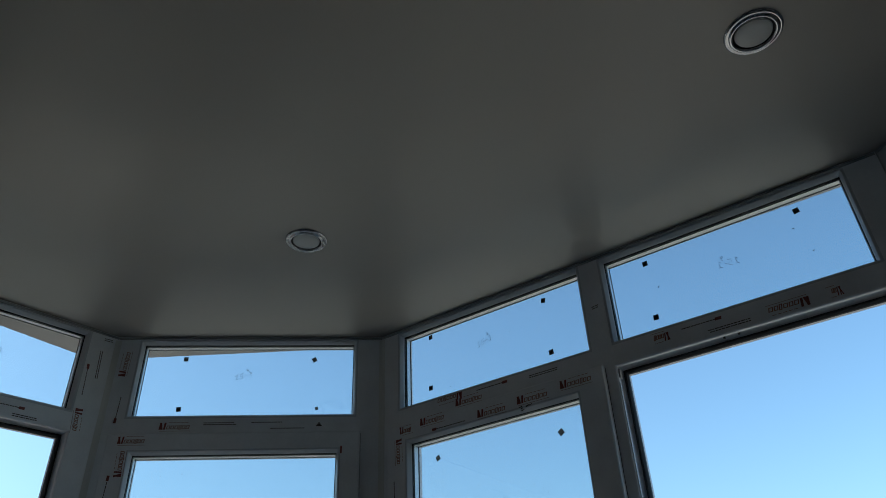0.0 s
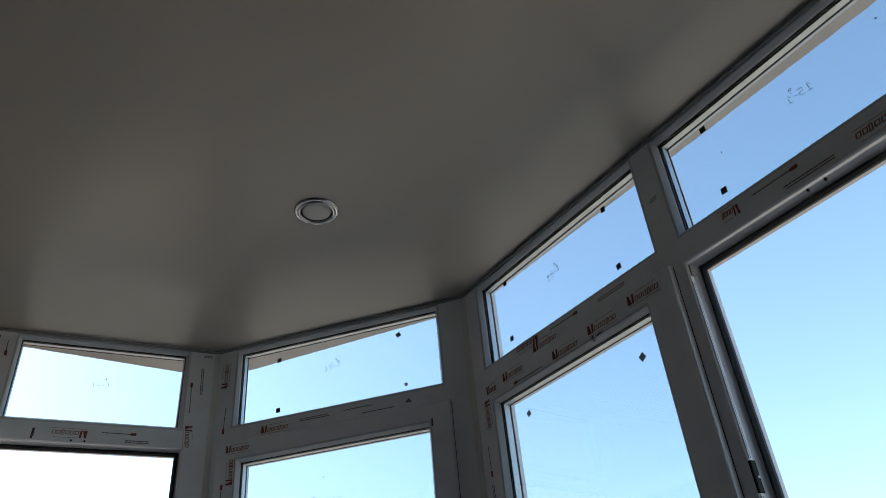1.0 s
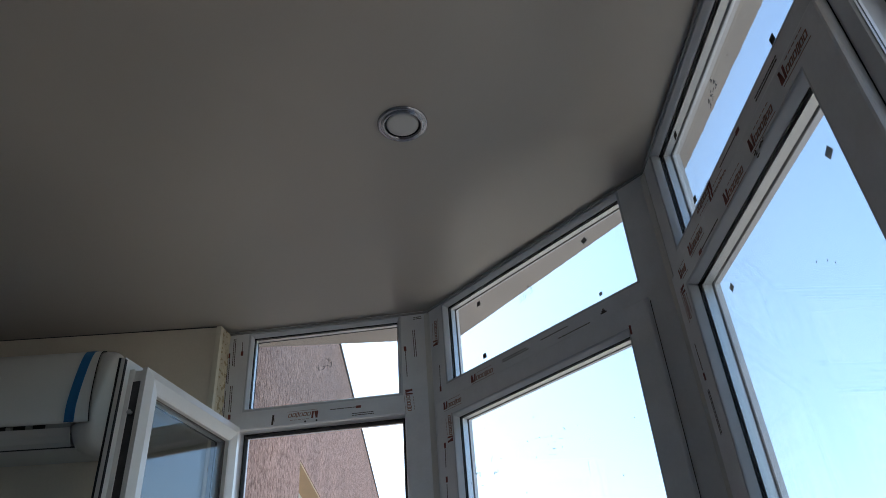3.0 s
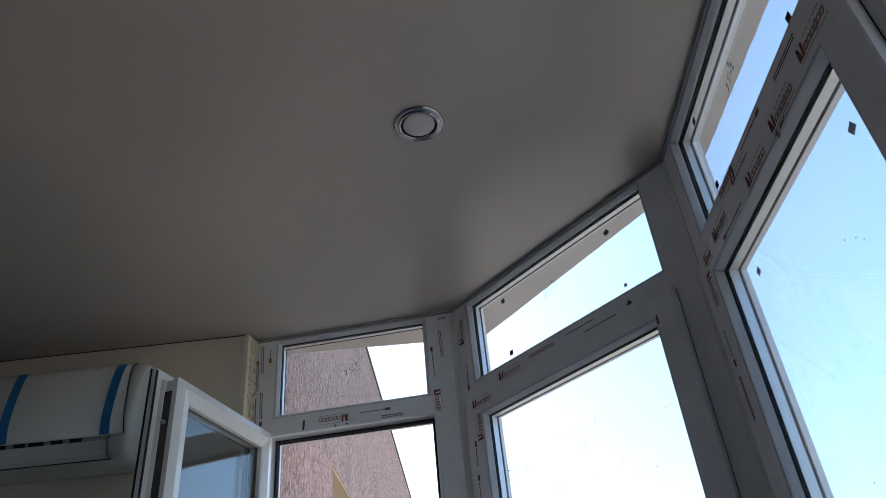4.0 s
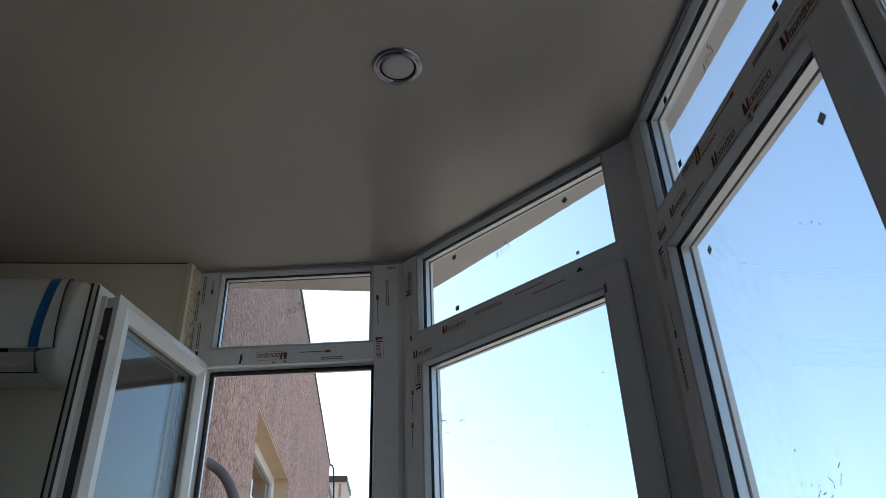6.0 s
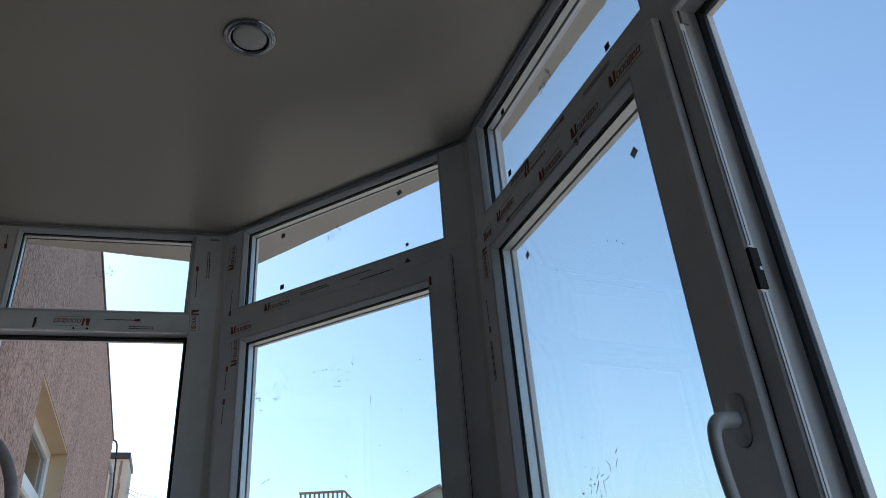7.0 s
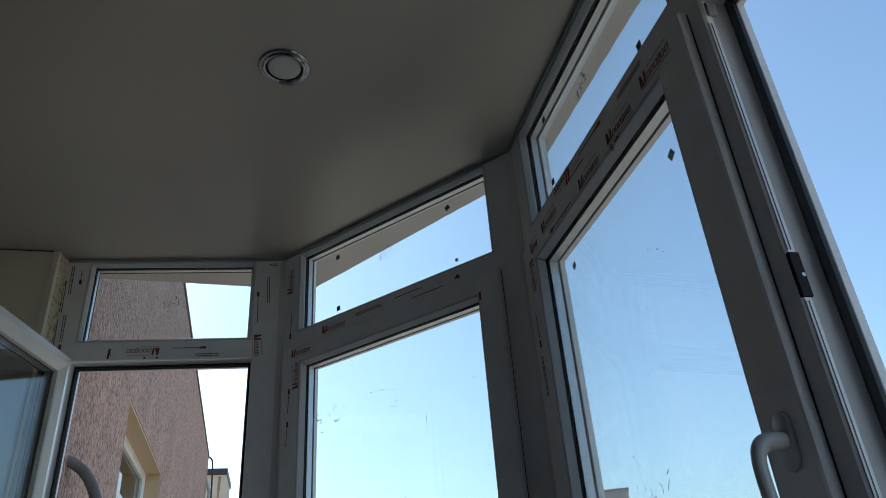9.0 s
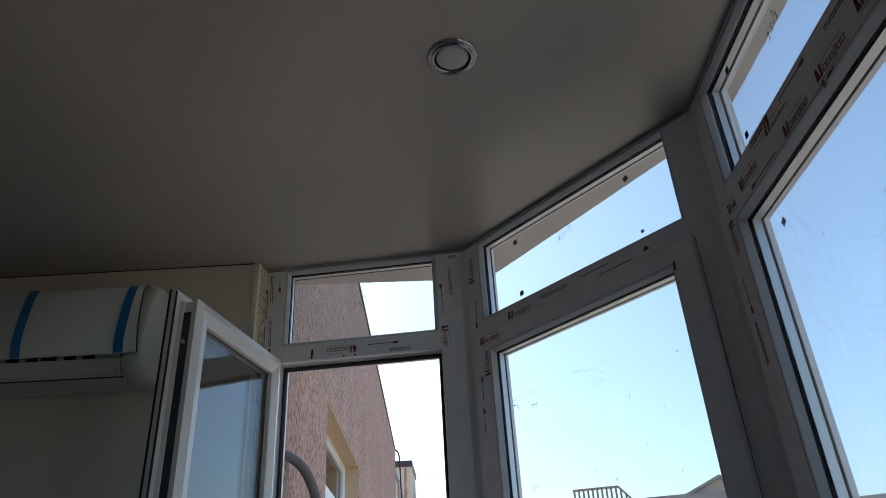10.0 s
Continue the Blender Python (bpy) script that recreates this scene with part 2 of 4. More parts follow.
def ring(bm, outer, inner, prof):
    """A mitred rectangular frame in the x-z plane. Rectangles are (x0, x1, z0, z1); each point of the closed section
    is (base, offset, depth): base 'o' shrinks the outer rectangle, base 'i' widens the inner one."""
    loops = []
    for base, off, d in prof:
        r = outer if base == "o" else inner
        g = -off if base == "o" else off
        x0, x1, z0, z1 = r[0] - g, r[1] + g, r[2] - g, r[3] + g
        loops.append([bm.verts.new(p) for p in ((x0, d, z0), (x1, d, z0), (x1, d, z1), (x0, d, z1))])
    n = len(loops)
    for i in range(n):
        a, b = loops[i], loops[(i + 1) % n]
        for k in range(4):
            bm.faces.new((a[k], a[(k + 1) % 4], b[(k + 1) % 4], b[k]))
    return bm


def prism(bm, pts, z0, z1):
    lo = [bm.verts.new((x, y, z0)) for x, y in pts]
    hi = [bm.verts.new((x, y, z1)) for x, y in pts]
    bm.faces.new(lo[::-1])
    bm.faces.new(hi)
    for i in range(len(pts)):
        j = (i + 1) % len(pts)
        bm.faces.new((lo[i], lo[j], hi[j], hi[i]))
    return bm


def section(bm, pts, x0, x1):
    """A closed (y, z) section drawn along x."""
    a = [bm.verts.new((x0, y, z)) for y, z in pts]
    b = [bm.verts.new((x1, y, z)) for y, z in pts]
    bm.faces.new(a)
    bm.faces.new(b[::-1])
    for i in range(len(pts)):
        j = (i + 1) % len(pts)
        bm.faces.new((a[i], b[i], b[j], a[j]))
    return bm


def tube(bm, pts, r, seg=14, caps=True, squash=1.0):
    """A round bar along a polyline; r is one radius or one for each point."""
    rs = r if isinstance(r, (list, tuple)) else [r] * len(pts)
    pts = [Vector(p) for p in pts]
    rings, side = [], None
    for i, p in enumerate(pts):
        d = (pts[min(i + 1, len(pts) - 1)] - pts[max(i - 1, 0)]).normalized()
        if side is None:
            side = d.orthogonal().normalized()
        side = (side - d * side.dot(d)).normalized()
        up = d.cross(side)
        rings.append([bm.verts.new(p + (side * math.cos(2 * math.pi * k / seg) + up * math.sin(2 * math.pi * k / seg) * squash) * rs[i]) for k in range(seg)])
    for a, b in zip(rings, rings[1:]):
        for k in range(seg):
            bm.faces.new((a[k], a[(k + 1) % seg], b[(k + 1) % seg], b[k]))
    if caps:
        bm.faces.new(rings[0][::-1])
        bm.faces.new(rings[-1])
    return bm


def smooth_line(pts, steps=6):
    """Catmull-Rom points through pts."""
    p = [Vector(q) for q in pts]
    p = [p[0] * 2 - p[1]] + p + [p[-1] * 2 - p[-2]]
    out = []
    for i in range(1, len(p) - 2):
        for k in range(steps):
            t = k / steps
            out.append(0.5 * (2 * p[i] + (p[i + 1] - p[i - 1]) * t + (2 * p[i - 1] - 5 * p[i] + 4 * p[i + 1] - p[i + 2]) * t * t + (3 * p[i] - p[i - 1] - 3 * p[i + 1] + p[i + 2]) * t ** 3))
    out.append(p[-2])
    return out


def lathe(bm, prof, seg=48):
    """Section (radius, z) turned about z."""
    rows = [[bm.verts.new((r * math.cos(2 * math.pi * k / seg), r * math.sin(2 * math.pi * k / seg), z)) for k in range(seg)] for r, z in prof]
    for a, b in zip(rows, rows[1:]):
        for k in range(seg):
            bm.faces.new((a[k], a[(k + 1) % seg], b[(k + 1) % seg], b[k]))
    return rows


def wall_pose(a, b):
    return pose(a[0], a[1], 0, 0, 0, math.degrees(math.atan2(b[1] - a[1], b[0] - a[0])))


# ------------------------------------------------------------------ plan
CEIL, TOP, BOTTOM, BAR = 2.60, 2.645, 1.08, 2.312
MID = -0.558                                            # the bay is even about x = MID
A0, A1 = (-1.917, -1.5), (-1.932, 0.506)                # wall with the air conditioner
P0, P1, P2 = (-1.985, 0.518), (-1.92, 1.152), (-1.29, 1.692)
flip = lambda p: (2 * MID - p[0], p[1])
P3, P4, P5, A2, A3 = flip(P2), flip(P1), flip(P0), flip(A1), flip(A0)
INNER = [A0, A1, P0, P1, P2, P3, P4, P5, A2, A3]

# room shell
bm = prism(bmesh.new(), [(x, y) for x, y in INNER], CEIL, CEIL + 0.008)
solid("ceiling", bm, M_CEIL, "pale satin stretch ceiling with a soft sheen", "ceiling", kind="structure")
bm = prism(bmesh.new(), [(x, y) for x, y in INNER], -0.06, 0.0)
solid("floor", bm, M_FLOOR, "plain grey floor", "floor", kind="structure")
bm = prism(bmesh.new(), [(-2.32, -1.75), (-1.917, -1.75), A0, A1, (-1.948, 0.508), (-2.05, 0.528), (-2.32, 0.515)], -0.06, TOP)
solid("wall_west", bm, M_WALL, "beige plastered wall beside the window bay", "wall", kind="structure")
bm = prism(bmesh.new(), [(0.1765, 1.692), (0.1765, 1.76), (0.30, 1.76), flip((-2.07, 1.20)), flip((-2.32, 0.515)), flip((-2.32, -1.75)), flip((-1.917, -1.75)), A3, A2, P5, P4], -0.06, TOP)
solid("wall_east", bm, M_PLAIN, "plain grey plastered wall", "wall", kind="structure")
bm = boxed(-1.914, 0.798, -1.75, -1.5, -0.06, TOP)
solid("wall_south", bm, M_PLAIN, "plain grey plastered rear wall", "wall", kind="structure")

# cream corner bead and the smeared return between the wall and the first window frame
bm = prism(bmesh.new(), [(-1.9285, 0.496), (-1.9285, 0.5105), (-1.944, 0.5135), (-1.944, 0.5095), (-1.9335, 0.5075), (-1.9335, 0.496)], 1.08, CEIL - 0.001)
solid("trim_corner", bm, M_EDGE, "cream plaster corner bead at the wall's end", "corner bead", kind="structure")
bm = bmesh.new()
rnd = random.Random(4)
cols = 5
zs = [1.10 + i * 0.0187 for i in range(81)]
grid = []
for z in zs:
    row = []
    for c in range(cols):
        f = c / (cols - 1)
        x, y = -1.943 - 0.047 * f, 0.5135 + 0.010 * f
        if 0 < c:
            y += rnd.uniform(0.0, 0.004)
            x += rnd.uniform(0.0, 0.006) * (c == cols - 1)
        row.append(bm.verts.new((x, y, z)))
    row.append(bm.verts.new((-1.9905 + 0.0, 0.512, z)))
    row.append(bm.verts.new((-1.943, 0.5105, z)))
    grid.append(row)
for a, b in zip(grid, grid[1:]):
    for k in range(len(a)):
        j = (k + 1) % len(a)
        bm.faces.new((a[k], a[j], b[j], b[k]))
bm.faces.new(grid[0][::-1])
bm.faces.new(grid[-1])
solid("trim_return", bm, M_FOAM, "narrow plaster return smeared with brown sealant", "reveal", kind="structure")


def bay_prism(off_in, off_out, z0, z1):
    """A band along the bay's facets, between two outward offsets."""
    pts = [P0, P1, P2, P3, P4, P5]
    def offset(o):
        out = []
        for i, p in enumerate(pts):
            ns = []
            for a, b in ((i - 1, i), (i, i + 1)):
                if a >= 0 and b < len(pts):
                    d = (Vector(pts[b]) - Vector(pts[a])).normalized()
                    ns.append(Vector((-d.y, d.x)))
            n = sum(ns, Vector((0, 0))).normalized()
            out.append(Vector(p) + n * o / n.dot(ns[0]))
        return out
    a, b = offset(off_in), offset(off_out)
    bm = bmesh.new()
    va = [[bm.verts.new((*p, z)) for p in a] for z in (z0, z1)]
    vb = [[bm.verts.new((*p, z)) for p in b] for z in (z0, z1)]
    for i in range(len(pts) - 1):
        bm.faces.new((va[0][i], va[0][i + 1], va[1][i + 1], va[1][i]))
        bm.faces.new((vb[0][i + 1], vb[0][i], vb[1][i], vb[1][i + 1]))
        bm.faces.new((va[1][i], va[1][i + 1], vb[1][i + 1], vb[1][i]))
        bm.faces.new((va[0][i + 1], va[0][i], vb[0][i], vb[0][i + 1]))
    for i in (0, len(pts) - 1):
        bm.faces.new((va[0][i], va[1][i], vb[1][i], vb[0][i]))
    return bm


solid("wall_parapet", bay_prism(0.0, 0.12, -0.06, BOTTOM - 0.004), M_WALL, "plastered parapet below the bay windows", "parapet", kind="structure")
solid("window_sill", bay_prism(-0.12, -0.001, BOTTOM - 0.03, BOTTOM - 0.006), M_UPVC, "white window sill along the bay", "sill", kind="structure")

# roof slab with the uneven rendered soffit over the windows
EDGE = [(-2.198, 0.55), (-2.238, 1.248), (-1.408, 1.824), (0.30, 1.875)]
rnd = random.Random(11)
line = []
for (a, b) in zip(EDGE, EDGE[1:]):
    n = max(3, int(math.hypot(b[0] - a[0], b[1] - a[1]) / 0.011))
    for i in range(n):
        t = i / n
        j = 0.0012 if 0 < i else 0.0
        line.append((a[0] + (b[0] - a[0]) * t + rnd.uniform(-j, j), a[1] + (b[1] - a[1]) * t + rnd.uniform(-j, j)))
line.append(EDGE[-1])
slab = line + [(1.13, 1.275), (1.12, 0.55), (1.2, -2.0), (-2.3, -2.0)]
bm = prism(bmesh.new(), slab, TOP + 0.004, TOP + 0.25)
solid("roof_slab", bm, M_PUTTY, "beige rendered roof slab overhanging the bay windows", "roof slab", kind="structure")

# thin trim that holds the ceiling sheet
TR = [A0, A1, P0, P1, P2, P3, P4, P5, A2, A3]
for i, (a, b) in enumerate(zip(TR, TR[1:])):
    L = math.hypot(b[0] - a[0], b[1] - a[1])
    bm = bmesh.new()
    wall_run = i in (0, len(TR) - 2)
    h0, h1, w = (0.0035, 0.0005, 0.0025) if wall_run else (0.0095, 0.0030, 0.0045)
    section(bm, [(-0.0005, CEIL - h0), (-w * 0.7, CEIL - h0), (-w, CEIL - h0 + 0.001), (-w, CEIL - h1 - 0.001), (-w * 0.7, CEIL - h1), (-0.0005, CEIL - h1)], 0.002, L - 0.002)
    solid("trim_ceiling", bm, M_ROOFMETAL if wall_run else M_TRIM, "thin edge trim under the stretch ceiling", "ceiling trim", wall_pose(a, b), "structure")

# ------------------------------------------------------------------ windows
FIX = [("o", 0, 0), ("i", 0.0135, 0), ("i", 0.0135, 0.018), ("i", 0.026, 0.018), ("i", 0.026, 0.046), ("i", 0.002, 0.046), ("i", -0.002, 0.0475), ("i", -0.002, 0.0505), ("i", 0.010, 0.061), ("i", 0.011, 0.07), ("o", 0, 0.07)]
FIX_BEAD = [("i", 0.0133, 0.0005), ("i", 0.0085, 0.0005), ("i", 0.0065, 0.0016), ("i", 0.001, 0.0115), ("i", 0.0, 0.0145), ("i", 0.0, 0.0195), ("i", 0.0133, 0.0195)]
FIX_GASKET = [("i", 0.002, 0.0165), ("i", -0.0018, 0.0180), ("i", -0.0018, 0.0218), ("i", 0.006, 0.0218), ("i", 0.006, 0.0200), ("i", 0.002, 0.0198)]
REB = [("o", 0, 0), ("i", 0.003, 0), ("i", 0.0, 0.003), ("i", 0.0, 0.012), ("i", 0.004, 0.0135), ("i", 0.011, 0.016), ("i", 0.011, 0.020), ("i", -0.003, 0.046), ("i", -0.010, 0.046), ("i", -0.012, 0.048), ("i", -0.012, 0.058), ("i", 0.010, 0.060), ("i", 0.012, 0.07), ("o", 0, 0.07)]
REB_SEAL = [("i", -0.001, 0.0455), ("i", -0.002, 0.037), ("i", -0.009, 0.034), ("i", -0.0128, 0.040), ("i", -0.0128, 0.0455)]
SASH = [("o", 0, -0.001), ("o", 0, -0.011), ("o", 0.0015, -0.0145), ("o", 0.005, -0.016), ("i", 0.012, -0.016), ("i", 0.012, 0.0035), ("i", 0.026, 0.0035), ("i", 0.026, 0.031), ("i", 0.001, 0.031), ("i", -0.002, 0.0325), ("i", -0.002, 0.0440), ("i", 0.003, 0.0465), ("i", 0.028, 0.052), ("o", 0.022, 0.044), ("o", 0.022, 0.032), ("o", 0.026, 0.030), ("o", 0.026, 0.012), ("o", 0.022, 0.010), ("o", 0.022, -0.001)]
SASH_BEAD = [("i", 0.0118, -0.0155), ("i", 0.0088, -0.0155), ("i", 0.0072, -0.0149), ("i", 0.0056, -0.0125), ("i", 0.0, 0.0005), ("i", 0.0, 0.0023), ("i", 0.0118, 0.0023)]
SASH_GASKET = [("i", 0.003, 0.0010), ("i", -0.0010, 0.0018), ("i", -0.0015, 0.0047), ("i", 0.006, 0.0047), ("i", 0.006, 0.0028), ("i", 0.002, 0.0026)]
OUT_GASKET = [("i", 0.004, 0.0001), ("i", -0.0036, 0.0001), ("i", -0.0032, 0.0020), ("i", 0.004, 0.0020)]


def grow(r, g):
    return (r[0] - g, r[1] + g, r[2] - g, r[3] + g)


def glazing(owner, inner, front, back):
    """Double glazing: two sheets with an aluminium spacer between."""
    for d in (front, back):
        r = grow(inner, 0.015)
        g = part("pane", boxed(r[0], r[1], d, d + 0.004, r[2], r[3]), G_PANE, owner, "clear glass pane")
        g.visible_shadow = False
    part("outer_gasket", ring(bmesh.new(), inner, inner, [(b, o, back + 0.004 + y) for b, o, y in OUT_GASKET]), M_OUTSEAL, owner, "thin weathered gasket behind the glass")
    part("spacer_bar", ring(bmesh.new(), grow(inner, 0.008), inner, [("o", 0, front + 0.0042), ("i", -0.003, front + 0.0042), ("i", -0.003, back - 0.0002), ("o", 0, back - 0.0002)]), M_ALU, owner, "aluminium spacer between the panes")


def fixed_light(win, inner):
    part("glazing_bead", ring(bmesh.new(), inner, inner, FIX_BEAD), M_BEAD, win)
    part("gasket", ring(bmesh.new(), inner, inner, FIX_GASKET), M_RUBBER, win, "black rubber gasket")
    glazing(win, inner, 0.0222, 0.0415)


def sash_parts(s, inner, outer):
    part("glazing_bead", ring(bmesh.new(), inner, inner, SASH_BEAD), M_BEAD, s)
    part("gasket", ring(bmesh.new(), inner, inner, SASH_GASKET), M_RUBBER, s, "black rubber gasket")
    # black strip in place of the contact shadow along the sash's right edge
    part("edge_shade", boxed(outer[1] - 0.006, outer[1] + 0.0008, -0.0016, -0.0002, outer[2] + 0.004, outer[3] - 0.004), M_RUBBER, s, "thin black strip for the shadow line beside the sash")
    glazing(s, inner, 0.0050, 0.0265)


def handle_part(s, u, z):
    """Lever handle: oblong rose, neck and a grip that hangs down and curves back."""
    bm = bmesh.new()
    n = 40
    prof = [(1.0, -0.0162), (1.0, -0.0185), (0.95, -0.0205), (0.84, -0.0215), (0.0, -0.0215)]
    rows = []
    for k, d in prof[:-1]:
        row = []
        for i in range(n):
            a = 2 * math.pi * i / n
            x = 0.0130 * k * math.cos(a)
            zz = 0.0140 * k * math.sin(a) + (0.017 if math.sin(a) > 0 else -0.017)
            row.append(bm.verts.new((u + x, d, z + zz)))
        rows.append(row)
    for a, b in zip(rows, rows[1:]):
        for i in range(n):
            bm.faces.new((a[i], a[(i + 1) % n], b[(i + 1) % n], b[i]))
    bm.faces.new(rows[-1])
    bm.faces.new(rows[0][::-1])
    path = smooth_line([(u, -0.019, z), (u, -0.036, z), (u, -0.048, z - 0.003), (u, -0.0550, z - 0.012), (u, -0.0575, z - 0.028), (u + 0.0005, -0.0560, z - 0.062), (u + 0.001, -0.0515, z - 0.094), (u + 0.0015, -0.046, z - 0.116)], 6)
    radii = [0.0098] * 9 + [0.0098 - 0.0024 * min(1, k / 12) for k in range(len(path) - 9)]
    tube(bm, path, radii, 22)
    return part("handle", bm, M_HANDLE, s, "pale grey lever handle", True)


def window(name, a, b, label, lights):
    """A window unit on one facet. Each light: (outer u0, u1, fixed rectangle u0, u1, kind of the lower part, its rectangle(s))."""
    w = root(name, wall_pose(a, b), label, "window", kind="structure")
    fb = bmesh.new()
    for u0, u1, g0, g1, kind, lo in lights:
        ring(fb, (u0, u1, BAR, TOP), (g0, g1, 2.345, 2.579), FIX)
        ring(fb, (u0, u1, BOTTOM, BAR), (*lo["opening"], 1.135, lo["top"]), REB)
    f = part("window_frame", fb, M_FILM, w)
    for u0, u1, g0, g1, kind, lo in lights:
        fixed_light(w, (g0, g1, 2.345, 2.579))
        part("rebate_seal", ring(bmesh.new(), (0, 1, 0, 1), (*lo["opening"], 1.135, lo["top"]), REB_SEAL), M_RUBBER, w, "black rubber seal in the rebate")
        if kind == "sash":
            so, si = (*lo["sash"], 1.115, 2.283), (*lo["glass"], 1.195, 2.221)
            s = part("sash", ring(bmesh.new(), so, si, SASH), M_FILM, w, "closed white casement sash")
            sash_parts(s, si, so)
            if "handle" in lo:
                handle_part(s, *lo["handle"])
    return w, f


LOW1 = dict(opening=(0.064, 0.556), top=2.277)
W1, F1 = window("window_1", P0, P1, "white plastic window with its casement swung open", [(0.0, 0.6373, 0.081, 0.540, "open", LOW1)])
LOW2 = dict(opening=(0.052, 0.748), top=2.264, sash=(0.034, 0.765), glass=(0.111, 0.696))
W2, F2 = window("window_2", P1, P2, "white plastic window with printed film on its frame", [(0.0, 0.8297, 0.080, 0.738, "sash", LOW2)])
LOW3 = dict(opening=(0.050, 0.694), top=2.264, sash=(0.032, 0.735), glass=(0.113, 0.652), handle=(0.699, 1.692))
LOW4 = dict(opening=(0.765, 1.400), top=2.275)
W3, F3 = window("window_3", P2, P3, "white plastic double window with a handle and an empty opening", [(0.0, 0.739, 0.077, 0.695, "sash", LOW3), (0.739, 1.464, 0.777, 1.379, "open", LOW4)])
# corner posts between the facets
for p, (q0, q1) in ((P1, (P0, P2)), (P2, (P1, P3))):
    d0, d1 = (Vector(p) - Vector(q0)).normalized(), (Vector(q1) - Vector(p)).normalized()
    n0, n1 = Vector((-d0.y, d0.x)), Vector((-d1.y, d1.x))
    v = Vector(p)
    bm = prism(bmesh.new(), [tuple(v + (n0 + n1).normalized() * 0.004), tuple(v + n0 * 0.068 + d0 * 0.001), tuple(v + (n0 + n1).normalized() * 0.075), tuple(v + n1 * 0.068 - d1 * 0.001)], BOTTOM, TOP)
    solid("window_post", bm, M_UPVC, "white corner post between two windows", "post", kind="structure")
    bm = bmesh.new()
    bi = -(n0 + n1).normalized()
    s0, s1 = -d0, d1
    prism(bm, [tuple(v + s0 * 0.010 + bi * -0.002), tuple(v + bi * 0.001 + s0 * 0.010), tuple(v + bi * 0.0035), tuple(v + s1 * 0.010 + bi * 0.001), tuple(v + s1 * 0.010 + bi * -0.002)], BOTTOM, CEIL - 0.014)
    solid("window_cover_strip", bm, M_UPVC, "narrow white cover strip in the corner", "cover strip", kind="structure")

# strike plates, drain plugs and steel keeps in the open rebates
keep = part("keep", boxed(0.7605, 0.7675, 0.0005, 0.014, 1.827, 1.881, bevel=0.0012), M_KEEP, W3, "dark steel keep in the rebate")
bm = bmesh.new()
tube(bm, [(0.7670, 0.0100, 1.853), (0.7682, 0.0100, 1.853)], 0.0024, 14)
part("screw", bm, M_STEEL, keep, "small cross-head screw")
part("keep", boxed(0.7635, 0.7690, 0.006, 0.020, 2.246, 2.270, bevel=0.001), M_TRIM, W3, "grey corner bearing")
for z0, z1 in ((1.885, 2.232), (1.15, 1.823)):
    part("keep_rail", boxed(0.7640, 0.7662, 0.0026, 0.0052, z0, z1), M_BEAD, W3, "thin pale lip along the rebate")
    part("keep_groove", boxed(0.7640, 0.7656, 0.0054, 0.0078, z0, z1), M_DARKSTEEL, W3, "dark groove beside the lip")
for u in (1.03, 1.064):
    bm = bmesh.new()
    tube(bm, [(u, 0.02, 2.2782), (u, 0.02, 2.2735)], 0.0028, 12)
    part("plug", bm, M_RUBBER, W3, "small dark drill hole plug")
for u in (0.262, 0.296):
    bm = bmesh.new()
    tube(bm, [(u, 0.0005, 2.2835), (u, -0.0012, 2.2835)], 0.0028, 12)
    part("plug", bm, M_RUBBER, W1, "small dark drill hole plug")


# ------------------------------------------------------------------ open casement of window_1
sash_pose = pose(-1.9415, 0.5644, 0, 0, 0, -11.8)
so, si = (0.0, 0.499, 1.115, 2.283), (0.072, 0.427, 1.195, 2.211)
open_sash = root("open_casement", sash_pose, "white casement swung open into the room, sky in its glass", "window sash")
s = part("sash", ring(bmesh.new(), so, si, SASH), M_UPVC, open_sash)
sash_parts(open_sash, si, so)
part("edge_seal", ring(bmesh.new(), so, si, [("o", -0.0012, -0.0138), ("o", -0.0012, -0.0178), ("o", 0.012, -0.0178), ("o", 0.012, -0.0152), ("o", 0.002, -0.0138)]), M_RUBBER, open_sash, "black rubber edging")
part("groove", boxed(0.4702, 0.4725, 0.0105, 0.0315, 1.14, 2.25), M_DARKSTEEL, open_sash, "dark hardware groove")
rail = part("locking_rail", boxed(0.4728, 0.4755, 0.0115, 0.0305, 1.16, 2.23), M_DARKSTEEL, open_sash, "dull steel locking rail on the edge")
for z in (2.155, 1.80, 1.40):
    bm = bmesh.new()
    tube(bm, [(0.4745, 0.021, z), (0.4825, 0.021, z)], 0.0042, 14)
    tube(bm, [(0.4825, 0.021, z), (0.4845, 0.021, z)], 0.0056, 14)
    part("locking_cam", bm, M_STEEL, rail, "", True)
part("hinge", boxed(-0.012, 0.004, -0.004, 0.012, 2.17, 2.26, bevel=0.003), M_UPVC, open_sash, "white hinge cover")
handle_part(open_sash, 0.460, 1.692)


